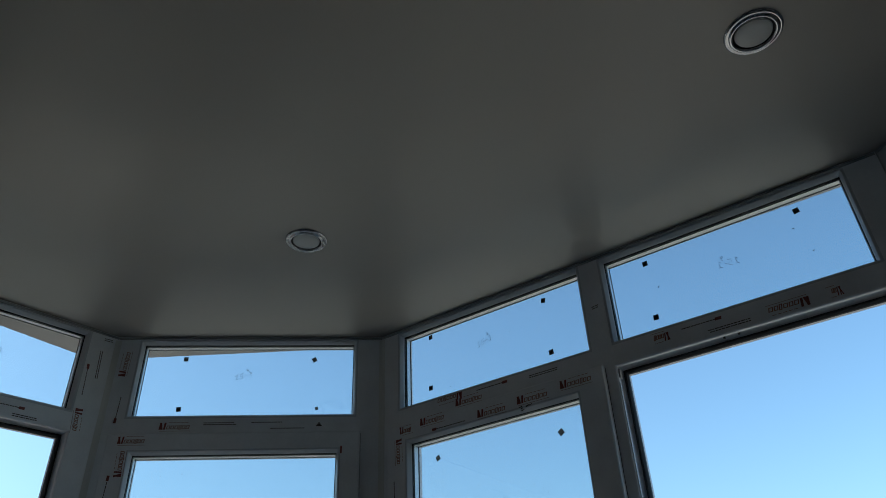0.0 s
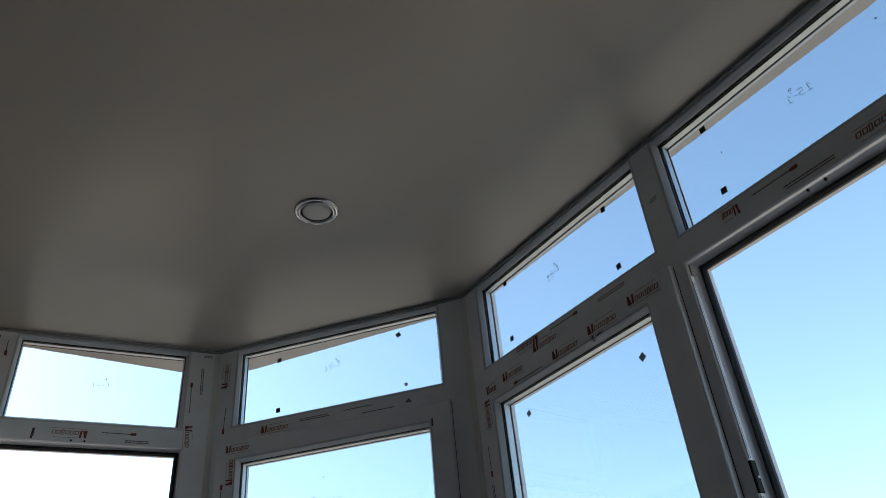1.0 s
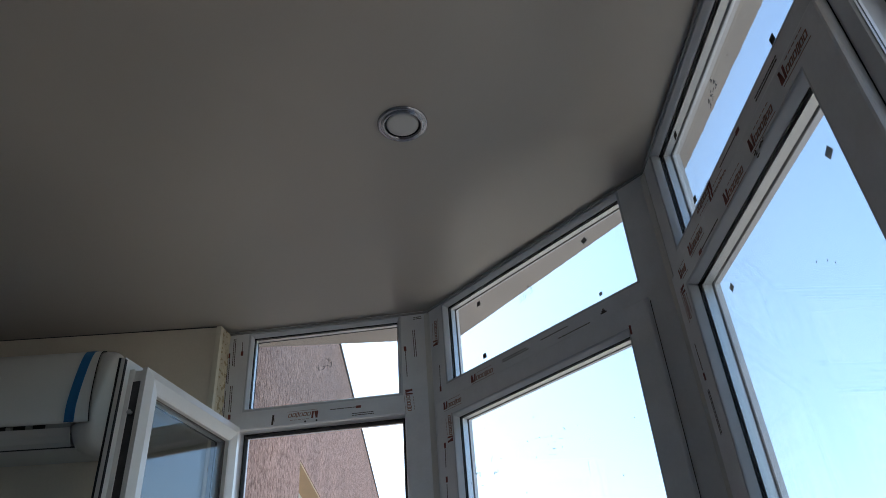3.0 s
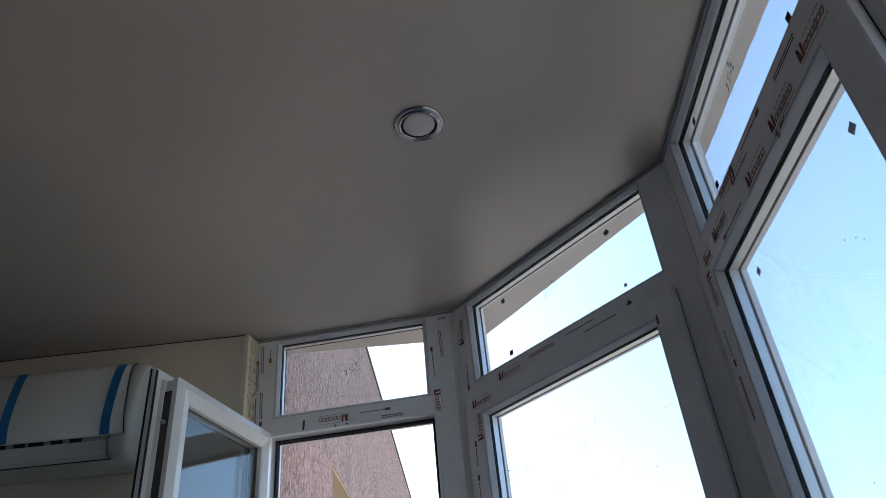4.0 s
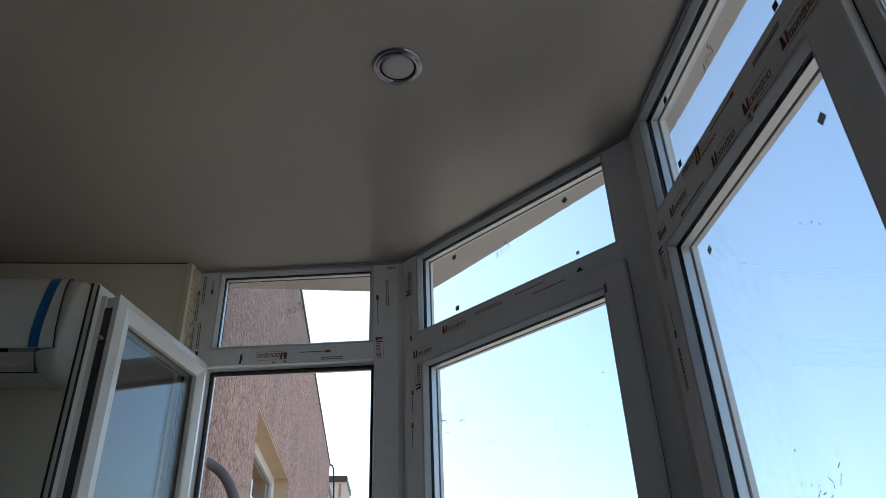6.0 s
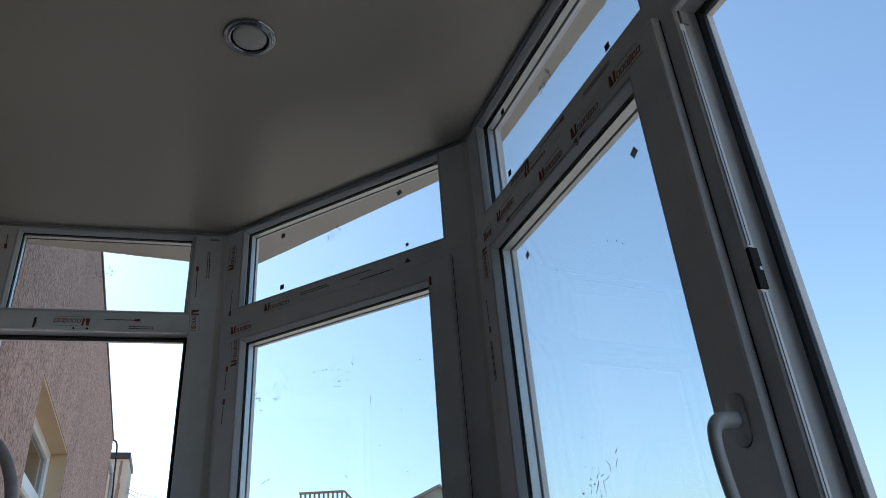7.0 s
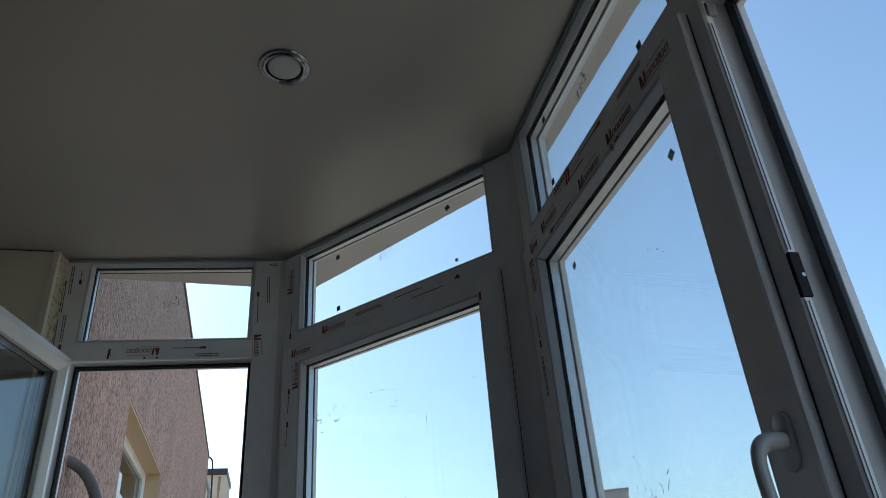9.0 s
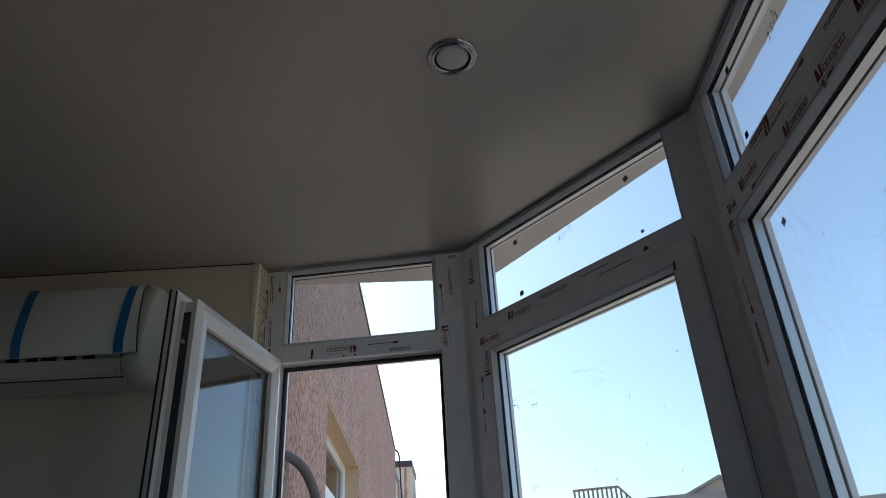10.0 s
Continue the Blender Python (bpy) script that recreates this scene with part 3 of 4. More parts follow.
# ------------------------------------------------------------------ ceiling lights
def downlight(x, y):
    r = root("ceiling_light", pose(x, y, CEIL), "round recessed ceiling light with a chrome ring, switched off", "ceiling light", "lights in the ceiling")
    bm = bmesh.new()
    lathe(bm, [(0.0378, 0.004), (0.0378, -0.0045), (0.0388, -0.0066), (0.0412, -0.0074), (0.0440, -0.0062), (0.0462, -0.0040), (0.0480, -0.0046), (0.0505, -0.0046), (0.0525, -0.0030), (0.0535, -0.0006), (0.0535, 0.0005)])
    part("ring", bm, M_CHROME, r, "polished chrome ring", True)
    bm = bmesh.new()
    rows = lathe(bm, [(0.0340, 0.003), (0.0340, -0.0018), (0.0332, -0.0040), (0.0310, -0.0051), (0.020, -0.0056), (0.006, -0.0058)])
    bm.faces.new(rows[-1])
    part("lens", bm, M_DIFF, r, "matt white disc lens", True)
    bm = bmesh.new()
    lathe(bm, [(0.0377, -0.0004), (0.0339, -0.0004), (0.0339, -0.0014), (0.0377, -0.0014), (0.0377, -0.0004)])
    part("gap", bm, M_SLOT, r, "dark gap round the lens")
    return r


lamp = downlight(-1.0775, 1.1355)
copy_thing(lamp, pose(0.048, 1.167, CEIL, 0, 0, 40))


# ------------------------------------------------------------------ air conditioner
AC0, AC1 = -0.27, 0.557
SEAM = AC1 - 0.033
ac = root("air_conditioner", wall_pose((-1.917, -0.3), (-1.932, 0.506)), "white wall air conditioner with strips of blue tape", "air conditioner")
BODY = [(-0.001, 2.484), (-0.095, 2.484), (-0.122, 2.472), (-0.145, 2.440), (-0.168, 2.370), (-0.180, 2.300), (-0.178, 2.262), (-0.150, 2.262), (-0.128, 2.240), (-0.128, 2.215), (-0.150, 2.203), (-0.140, 2.196), (-0.040, 2.196), (-0.001, 2.200)]
part("body", section(bmesh.new(), BODY, AC0 + 0.032, SEAM - 0.001), M_AC, ac)
FRONT = smooth_line([(-0.092, 2.4875, 0), (-0.118, 2.480, 0), (-0.140, 2.458, 0), (-0.160, 2.410, 0), (-0.178, 2.340, 0), (-0.187, 2.288, 0), (-0.186, 2.247, 0)], 4)
outer = [(p.x, p.y) for p in FRONT]
inner = [(p.x + 0.004, p.y - 0.001) for p in FRONT[::-1]]


def seam_u(z):
    """The slanting end of the front panel, by height."""
    return SEAM - 0.006 + 0.032 * min(1.0, max(0.0, (2.487 - z) / 0.24))


bm = bmesh.new()
pts = outer + inner
ends = [[bm.verts.new((u if u < 0 else seam_u(z), y, z)) for y, z in pts] for u in (AC0 + 0.030, 1)]
bm.faces.new(ends[0])
bm.faces.new(ends[1][::-1])
for i in range(len(pts)):
    j = (i + 1) % len(pts)
    bm.faces.new((ends[0][i], ends[1][i], ends[1][j], ends[0][j]))
part("front_panel", bm, M_AC, ac, "smooth white front panel", True)
bm = bmesh.new()
tube(bm, [(seam_u(z) + 0.0006, y + 0.0004, z) for y, z in outer], 0.0012, 6)
part("panel_seam", bm, M_SLOT, ac, "dark seam beside the front panel")
CAP = smooth_line([(-0.001, 2.482, 0), (-0.055, 2.486, 0), (-0.092, 2.485, 0), (-0.118, 2.476, 0), (-0.140, 2.452, 0), (-0.160, 2.405, 0), (-0.178, 2.335, 0), (-0.187, 2.285, 0), (-0.186, 2.246, 0), (-0.178, 2.218, 0), (-0.162, 2.198, 0), (-0.135, 2.189, 0), (-0.080, 2.191, 0), (-0.001, 2.199, 0)], 3)
bm = bmesh.new()
cy, cz = -0.088, 2.340
rows = []
for f, k in ((0.0, 0.985), (0.08, 1.0), (0.35, 1.0), (0.62, 0.990), (0.84, 0.965), (0.95, 0.925), (1.0, 0.87)):
    row = []
    for p in CAP:
        u0 = seam_u(p.y) + 0.002 if p.y > 2.246 else SEAM - 0.016
        row.append(bm.verts.new((u0 + (AC1 + 0.006 - u0) * f, cy + (p.x - cy) * (k if p.x < -0.01 else 1), cz + (p.y - cz) * k)))
    rows.append(row)
for a, b in zip(rows, rows[1:]):
    for i in range(len(CAP)):
        j = (i + 1) % len(CAP)
        bm.faces.new((a[i], a[j], b[j], b[i]))
bm.faces.new(rows[0])
bm.faces.new(rows[-1])
part("side_cap", bm, M_AC, ac, "rounded white end cap", True)
# solid fill in the outlet; its inner shade comes from the near-black colour
part("air_slot", section(bmesh.new(), [(-0.172, 2.2605), (-0.166, 2.232), (-0.150, 2.206), (-0.1275, 2.217), (-0.1275, 2.2615), (-0.150, 2.2635)], AC0 + 0.034, SEAM - 0.085), M_SLOT, ac, "near-black fill for the shade inside the air outlet")
part("outlet_panel", section(bmesh.new(), [(-0.1835, 2.250), (-0.1815, 2.232), (-0.150, 2.226), (-0.150, 2.252)], SEAM - 0.084, SEAM - 0.0175), M_ACD, ac, "grey closed end of the outlet")
rnd = random.Random(21)
for i in range(13):
    u = AC0 + 0.05 + i * 0.0505
    part("vane", section(bmesh.new(), [(-0.150, 2.222), (-0.150, 2.256), (-0.174, 2.256), (-0.179, 2.244), (-0.174, 2.232)], u, u + rnd.choice((0.003, 0.010, 0.014))), M_ACD, ac)
FLAP = [(-0.1850, 2.234), (-0.1815, 2.214), (-0.174, 2.198), (-0.164, 2.189), (-0.161, 2.192), (-0.168, 2.200), (-0.176, 2.215), (-0.180, 2.234)]
part("flap", section(bmesh.new(), FLAP, AC0 + 0.030, SEAM - 0.0175), M_AC, ac, "long white air flap")
part("flap_gap", section(bmesh.new(), [(-0.1625, 2.1893), (-0.160, 2.1880), (-0.150, 2.1900), (-0.152, 2.194)], AC0 + 0.032, SEAM - 0.010), M_SLOT, ac, "dark gap under the flap")
part("tray", section(bmesh.new(), [(-0.001, 2.215), (-0.148, 2.204), (-0.158, 2.1925), (-0.150, 2.1890), (-0.060, 2.1935), (-0.001, 2.199)], AC0 + 0.034, SEAM - 0.010), M_AC, ac, "pale lower tray")


def tape(u_top, u_bot, width, i0, i1):
    """A strip of tape that follows the front panel."""
    bm = bmesh.new()
    pts = FRONT[i0:i1]
    rows = []
    for k, p in enumerate(pts):
        u = u_top + (u_bot - u_top) * k / (len(pts) - 1)
        rows.append([bm.verts.new((u + du, p.x - d, p.y + d * 0.4)) for du, d in ((0, 0.0008), (width, 0.0008), (width, 0.0016), (0, 0.0016))])
    for a, b in zip(rows, rows[1:]):
        for k in range(4):
            bm.faces.new((a[k], a[(k + 1) % 4], b[(k + 1) % 4], b[k]))
    bm.faces.new(rows[0])
    bm.faces.new(rows[-1])
    part("tape", bm, M_TAPE, ac, "blue masking tape")


tape(0.472, 0.487, 0.026, 1, 25)
tape(0.181, 0.213, 0.026, 1, 25)
part("tape", section(bmesh.new(), [(-0.0012, 2.47), (-0.008, 2.47), (-0.008, 2.222), (-0.0012, 2.222)], AC1 - 0.02, AC1 + 0.0065), M_TAPE, ac, "blue tape along the back edge")


# ------------------------------------------------------------------ prints on the protective film
def bar(bm, cx, cz, w, h, c, s, d, sx=0.0):
    """A flat bar of the print, turned by the angle whose cosine and sine are c, s, and slanted by sx."""
    vs = []
    for y in (d, d - 0.0004):
        for x, z in ((-w / 2, -h / 2), (w / 2, -h / 2), (w / 2 + sx, h / 2), (-w / 2 + sx, h / 2)):
            x, z = x + cx[0], z + cx[1]
            vs.append(bm.verts.new((cz[0] + x * c - z * s, y, cz[1] + x * s + z * c)))
    bm.faces.new(vs[4:8])
    bm.faces.new(vs[0:4][::-1])
    for i in range(4):
        j = (i + 1) % 4
        bm.faces.new((vs[i], vs[j], vs[4 + j], vs[4 + i]))


def logo(owner, u, z, L, ang, d=-0.0003, h=0.021, part_of=1.0):
    """A maker's mark as plain shapes: a dark red block, a row of slanted brown bars and two thin rules."""
    c, s, o = math.cos(radians(ang)), math.sin(radians(ang)), (u, z)
    bm = bmesh.new()
    for x, w, sl in ((-0.455, 0.055, 0.1), (-0.39, 0.06, -0.25), (-0.325, 0.055, 0.1)):
        bar(bm, (x * L, 0), o, w * L, h, c, s, d, sl * h)
    part("film_print", bm, M_RED, owner, "dark red printed mark on film")
    bm = bmesh.new()
    x = -0.26
    for i, w in enumerate((0.08, 0.075, 0.08, 0.05, 0.075, 0.08)):
        if x + w > -0.5 + part_of:
            break
        hh = h * (0.50 if i != 3 else 0.68)
        t = 0.0022
        for k in (0.0, 1.0):
            bar(bm, ((x + w * k) * L, -h * 0.18), o, t, hh, c, s, d, 0.2 * hh)
        bar(bm, ((x + w * 0.5) * L, -h * 0.18 - hh * 0.44), o, w * L, t * 0.8, c, s, d)
        bar(bm, ((x + w * 0.5) * L + 0.2 * hh, -h * 0.18 + hh * 0.44), o, w * L, t * 0.8, c, s, d)
        x += w + 0.042
    part("film_print", bm, M_BROWN, owner, "brown bars of printed film")
    bm = bmesh.new()
    for k in range(5):
        bar(bm, ((-0.16 + k * 0.12 * part_of) * L, h * 0.52), o, L * 0.085 * part_of, 0.0011, c, s, d)
    bar(bm, (0, -h * 0.72), o, L * 0.9 * part_of, 0.0008, c, s, d)
    part("film_print", bm, M_BROWN, owner, "brown printed rules on film")


def fine_print(owner, u, z, L, ang, d=-0.0003, rows=1, block=0):
    """Unreadable small print as bars, with a small block at one end."""
    c, s, o = math.cos(radians(ang)), math.sin(radians(ang)), (u, z)
    rr = random.Random(int(u * 1000 + z * 77))
    bm = bmesh.new()
    for r in range(rows):
        x = -0.5 * L
        while x < 0.42 * L:
            w = rr.uniform(0.004, 0.011)
            bar(bm, (x + w / 2, (r - (rows - 1) / 2) * -0.0055), o, w, 0.0023, c, s, d)
            x += w + 0.0013
    part("film_print", bm, M_GREYINK, owner, "grey bars of small print")
    if block:
        bm = bmesh.new()
        bar(bm, (block * (0.5 * L + 0.008), 0.0), o, 0.015, 0.0075, c, s, d, 0.001)
        part("film_print", bm, M_RED, owner, "small dark red printed block")


# window_1
logo(F1, 0.252, 2.302, 0.100, 180)
fine_print(F1, 0.372, 2.311, 0.082, 180, block=-1)
fine_print(F1, 0.435, 2.289, 0.068, 0, rows=2)
logo(F1, 0.573, 2.307, 0.085, -86, part_of=0.85)
fine_print(F1, 0.566, 2.428, 0.086, -88, block=-1)
fine_print(F1, 0.594, 2.490, 0.094, -88, rows=2)
fine_print(F1, 0.049, 2.548, 0.030, -88, block=1)
fine_print(F1, 0.024, 2.528, 0.100, -88, rows=2)
fine_print(F1, 0.028, 2.375, 0.090, -88, rows=2, block=1)
bm = bmesh.new()
bar(bm, (0, 0), (0.163, 2.298), 0.006, 0.030, 1, 0, -0.0003, 0.002)
bar(bm, (0.001, 0), (0.168, 2.302), 0.0015, 0.022, 1, 0, -0.0003, -0.003)
part("film_print", bm, M_GREYINK, F1, "dark smudged mark on film")
fine_print(F1, 0.607, 2.578, 0.028, 4, rows=2)
fine_print(F1, 0.010, 2.470, 0.090, -88, rows=2, block=-1)
fine_print(F1, 0.008, 2.365, 0.080, -88, rows=2, block=1)
# window_2
SASH_D = -0.0163
logo(F2, 0.219, 2.308, 0.098, 0)
fine_print(F2, 0.348, 2.314, 0.098, 0, rows=2)
fine_print(F2, 0.486, 2.317, 0.094, 0)
fine_print(F2, 0.548, 2.298, 0.104, 0)
bm = bmesh.new()
bar(bm, (0, 0), (0.640, 2.305), 0.017, 0.004, 1, 0, -0.0003)
bar(bm, (0, 0.004), (0.640, 2.305), 0.010, 0.004, 1, 0, -0.0003)
bar(bm, (0, 0.008), (0.640, 2.305), 0.004, 0.004, 1, 0, -0.0003)
part("film_print", bm, M_GREYINK, F2, "dark stepped mark on film")
S2 = [o for o in W2.children if o.name.startswith("sash")][0]
S3 = [o for o in W3.children if o.name.startswith("sash")][0]
logo(S2, 0.108, 2.262, 0.084, 0, SASH_D)
logo(S2, 0.086, 2.196, 0.082, 92, SASH_D)
logo(F2, 0.033, 2.510, 0.090, 88)
fine_print(F2, 0.043, 2.367, 0.066, 88, block=-1)
fine_print(S2, 0.062, 2.120, 0.05, 88, SASH_D, block=1)
fine_print(S2, 0.060, 2.030, 0.05, 88, SASH_D, block=1)
bm = bmesh.new()
bar(bm, (0, 0), (0.710, 2.226), 0.005, 0.022, 1, 0, SASH_D)
part("film_print", bm, M_RED, S2, "dark red smear on film")
# window_3
logo(S3, 0.203, 2.270, 0.094, 0, SASH_D)
logo(F3, 0.252, 2.322, 0.096, 180)
logo(F3, 0.322, 2.304, 0.100, 0, part_of=0.9)
logo(S3, 0.403, 2.246, 0.100, 0, SASH_D)
logo(S3, 0.531, 2.252, 0.102, 0, SASH_D)
logo(S3, 0.659, 2.260, 0.098, 0, SASH_D)
fine_print(S3, 0.265, 2.238, 0.100, 0, SASH_D, block=-1)
fine_print(F3, 0.390, 2.322, 0.088, 180, block=-1)
fine_print(F3, 0.565, 2.315, 0.092, 0, rows=2)
logo(S3, 0.112, 2.262, 0.060, 0, SASH_D, part_of=0.7)
logo(S3, 0.080, 2.200, 0.080, -88, SASH_D)
fine_print(S3, 0.062, 2.09, 0.06, -88, SASH_D, block=1)
fine_print(S3, 0.064, 1.98, 0.09, -88, SASH_D, rows=2)
logo(F3, 0.884, 2.312, 0.056, 180, part_of=0.7)
fine_print(F3, 0.985, 2.318, 0.080, 180, block=-1)
fine_print(F3, 1.052, 2.292, 0.098, 180, rows=2)
logo(F3, 1.183, 2.296, 0.098, 180)
logo(F3, 1.276, 2.297, 0.040, 180, part_of=0.5)
fine_print(F3, 0.738, 2.452, 0.020, 6, rows=2)
# smudge of dirt on the sash rail
bm = bmesh.new()
for k in range(9):
    rr = random.Random(k)
    bar(bm, (0, 0), (0.505 + rr.uniform(-0.02, 0.022), 2.227 + rr.uniform(-0.006, 0.007)), rr.uniform(0.003, 0.010), rr.uniform(0.0015, 0.004), 1, rr.uniform(-0.5, 0.5), SASH_D)
part("smudge", bm, M_GREYINK, S3, "dark smudge of dirt")


# ------------------------------------------------------------------ pads and marker figures on the glass
def pad(owner, u, z, d, turn=0, size=0.0138, material=None):
    bm = bmesh.new()
    c, s = math.cos(radians(turn)), math.sin(radians(turn))
    bar(bm, (0, 0), (u, z), size, size * 1.05, c, s, d)
    bar(bm, (0, 0), (u, z), size * 0.9, size * 0.95, c, s, d - 0.0006)
    part("pad", bm, material or M_PAD, owner, "small square grey pad or paper label stuck on the glass")


GD = 0.0218
for u, z, t, look_of in ((0.213, 2.368, 3, M_PAD), (0.210, 2.533, 0, M_PADLIT), (0.612, 2.530, 28, M_PADLIT)):
    pad(W2, u, z, GD, t, material=look_of)
# a flat square standing in for a crumpled white label
pad(W2, 0.628, 2.367, GD, 10, 0.009, M_FAINT)
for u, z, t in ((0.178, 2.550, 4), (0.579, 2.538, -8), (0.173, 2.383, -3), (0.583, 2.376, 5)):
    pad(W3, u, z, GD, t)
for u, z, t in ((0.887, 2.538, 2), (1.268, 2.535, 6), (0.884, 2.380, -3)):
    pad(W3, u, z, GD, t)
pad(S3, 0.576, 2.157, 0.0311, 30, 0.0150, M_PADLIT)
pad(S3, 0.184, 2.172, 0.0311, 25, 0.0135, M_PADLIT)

FIGURES = {
    "1": [[(0.0, 0.7), (0.35, 1.0), (0.25, 0.0)], [(-0.05, 0.0), (0.5, 0.05)]],
    "5": [[(0.7, 1.0), (0.2, 0.95), (0.15, 0.55), (0.55, 0.5), (0.6, 0.2), (0.3, 0.0), (0.0, 0.1)]],
    "-": [[(0.05, 0.45), (0.55, 0.5)]],
    "3": [[(0.05, 0.9), (0.4, 1.0), (0.55, 0.8), (0.25, 0.55), (0.55, 0.3), (0.4, 0.02), (0.0, 0.1)]],
    "9": [[(0.5, 0.9), (0.2, 1.0), (0.05, 0.75), (0.3, 0.55), (0.5, 0.8), (0.45, 0.3), (0.2, 0.0)]],
}


def worn_line(bm, line, r, worn, gap=1):
    """A thin drawn line with small gaps where it has worn off."""
    at = 0
    while at < len(line) - 1:
        run = worn.randint(3, 7)
        if len(line[at:at + run]) > 1:
            tube(bm, line[at:at + run], r, 5)
        at += run + worn.randint(0, gap)


def figures(owner, text, u, z, d, h=0.017, lean=12, mirror=1, raised="9"):
    """Figures written by marker on the glass, as thin strokes, worn through in places."""
    worn = random.Random(int(u * 1000))
    bm = bmesh.new()
    c, s = math.cos(radians(lean)), math.sin(radians(lean))
    x = 0.0
    for ch in text + raised:
        dx, dz, k = (x, 0.0, 1.0) if ch != raised or x < 2.2 else (1.95, 1.05, 0.75)
        for stroke in FIGURES[ch]:
            pts = []
            for a, b in stroke:
                px, pz = (dx + a * k) * h * mirror, (dz + b * k) * h
                pts.append(Vector((u + px * c - pz * s * 0.3, d - 0.0004, z + px * s + pz * c)))
            worn_line(bm, smooth_line(pts, 5), 0.00058, worn)
        x += 0.8
    part("marker_figures", bm, M_INK, owner, "figures written in dark marker on the glass")


figures(W1, "15-1", 0.286, 2.447, GD)
figures(W2, "15-3", 0.370, 2.462, GD)
figures(W3, "15-1", 0.350, 2.462, GD, lean=14)
figures(W3, "15-1", 1.112, 2.452, GD, lean=-2, mirror=-1)


def specks(owner, rect, d, n, seed):
    """Dried splashes and specks on a pane."""
    rr = random.Random(seed)
    bm = bmesh.new()
    for _ in range(n):
        u, z = rr.uniform(rect[0], rect[1]), rr.uniform(rect[2], rect[3])
        a = rr.choice((0.1, 0.4, 1.5, 2.2, 2.9)) + rr.uniform(-0.3, 0.3)
        k = rr.choice((1, 1, 1, 1.6, 2.2, 4))
        w = rr.uniform(0.0009, 0.0024)
        bar(bm, (0, 0), (u, z), w * k, w * (1.0 if k < 3 else 0.5), math.cos(a), math.sin(a), d)
    part("specks", bm, M_GREYINK, owner, "dried specks on the glass")


specks(W1, (0.10, 0.53, 2.36, 2.56), GD, 6, 1)
specks(S2, (0.12, 0.68, 1.75, 2.18), 0.0046, 44, 2)
specks(S2, (0.150, 0.172, 2.035, 2.075), 0.0046, 26, 3)
specks(S2, (0.215, 0.240, 2.040, 2.085), 0.0046, 20, 8)
specks(S2, (0.33, 0.44, 2.04, 2.09), 0.0046, 14, 9)
specks(S3, (0.30, 0.37, 1.66, 1.72), 0.0046, 16, 10)
specks(S3, (0.13, 0.63, 1.65, 2.1), 0.0046, 6, 4)
specks(W3, (0.10, 0.68, 2.36, 2.52), GD, 5, 5)
specks(W3, (0.80, 1.36, 2.36, 2.54), GD, 5, 6)


def perforation(owner, u, z0, z1, d0, d1):
    """Two rows of tiny dark holes along a spacer bar."""
    bm = bmesh.new()
    z = z0
    while z < z1:
        for d in (d0 + 0.0022, d1 - 0.0022):
            box(bm, u, u + 0.0003, d - 0.0004, d + 0.0004, z, z + 0.0012)
        z += 0.0075
    part("perforation", bm, M_TRIM, owner, "rows of tiny holes in the spacer")


perforation(S3, 0.113 + 0.003, 1.62, 2.20, 0.0092, 0.0265)
perforation(S2, 0.111 + 0.003, 1.75, 2.20, 0.0092, 0.0265)


def stroke(owner, pts, d, r=0.0006):
    du, dz = (0.031, 0.004) if owner is S3 else (0.019, -0.008)
    bm = bmesh.new()
    worn_line(bm, smooth_line([(u + du, d - 0.0004, z + dz) for u, z in pts], 4), r * 0.6, random.Random(int(pts[0][0] * 1000)), 2)
    part("scratch", bm, M_INK, owner, "thin dark scribble on the glass")


SG = 0.0048
stroke(S3, [(0.352, 1.708), (0.360, 1.700), (0.358, 1.690), (0.346, 1.683), (0.336, 1.682), (0.336, 1.672), (0.338, 1.664)], SG)
stroke(S3, [(0.383, 1.706), (0.377, 1.698), (0.374, 1.689)], SG)
stroke(S3, [(0.386, 1.719), (0.380, 1.714)], SG, 0.0009)
stroke(S3, [(0.331, 1.690), (0.338, 1.691)], SG, 0.0010)
stroke(S3, [(0.322, 1.684), (0.316, 1.676), (0.314, 1.672)], SG, 0.0010)
stroke(S3, [(0.322, 1.693), (0.318, 1.689)], SG, 0.0009)
stroke(S2, [(0.170, 1.846), (0.183, 1.853), (0.194, 1.856)], SG, 0.0010)
stroke(S2, [(0.186, 1.846), (0.193, 1.855)], SG, 0.0008)
stroke(S2, [(0.498, 2.000), (0.497, 1.986), (0.498, 1.975)], SG)
stroke(S2, [(0.388, 2.046), (0.398, 2.043), (0.410, 2.041)], SG)
stroke(S2, [(0.425, 2.074), (0.437, 2.070)], SG)
stroke(S2, [(0.174, 2.078), (0.181, 2.071), (0.178, 2.062)], SG, 0.0008)
stroke(S2, [(0.228, 2.080), (0.236, 2.077), (0.240, 2.071)], SG, 0.0008)


# ------------------------------------------------------------------ outside: the building's own facade beside the bay
FAC = pose(-2.062, 0.548, 0, 0, 0, 182.1)
# local: x along the wall away from the bay, y into the building is negative x-cross: outward is -y
GROUND, ROOF = -6.5, 3.85
R0, R1, RT, RB = 1.175, 2.72, 2.565, 1.25
facade = root("wall_facade", FAC, "pinkish bark-textured rendered facade with a recessed window", "facade", kind="structure")
bm = bmesh.new()
box(bm, 0.0, R0, 0.0, 0.30, GROUND, ROOF)
box(bm, R1, 7.92, 0.0, 0.30, GROUND, ROOF)
box(bm, R0, R1, 0.0, 0.30, RT, ROOF)
box(bm, R0, R1, 0.0, 0.30, GROUND, RB)
bmesh.ops.remove_doubles(bm, verts=bm.verts, dist=1e-5)
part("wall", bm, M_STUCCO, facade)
bm = bmesh.new()
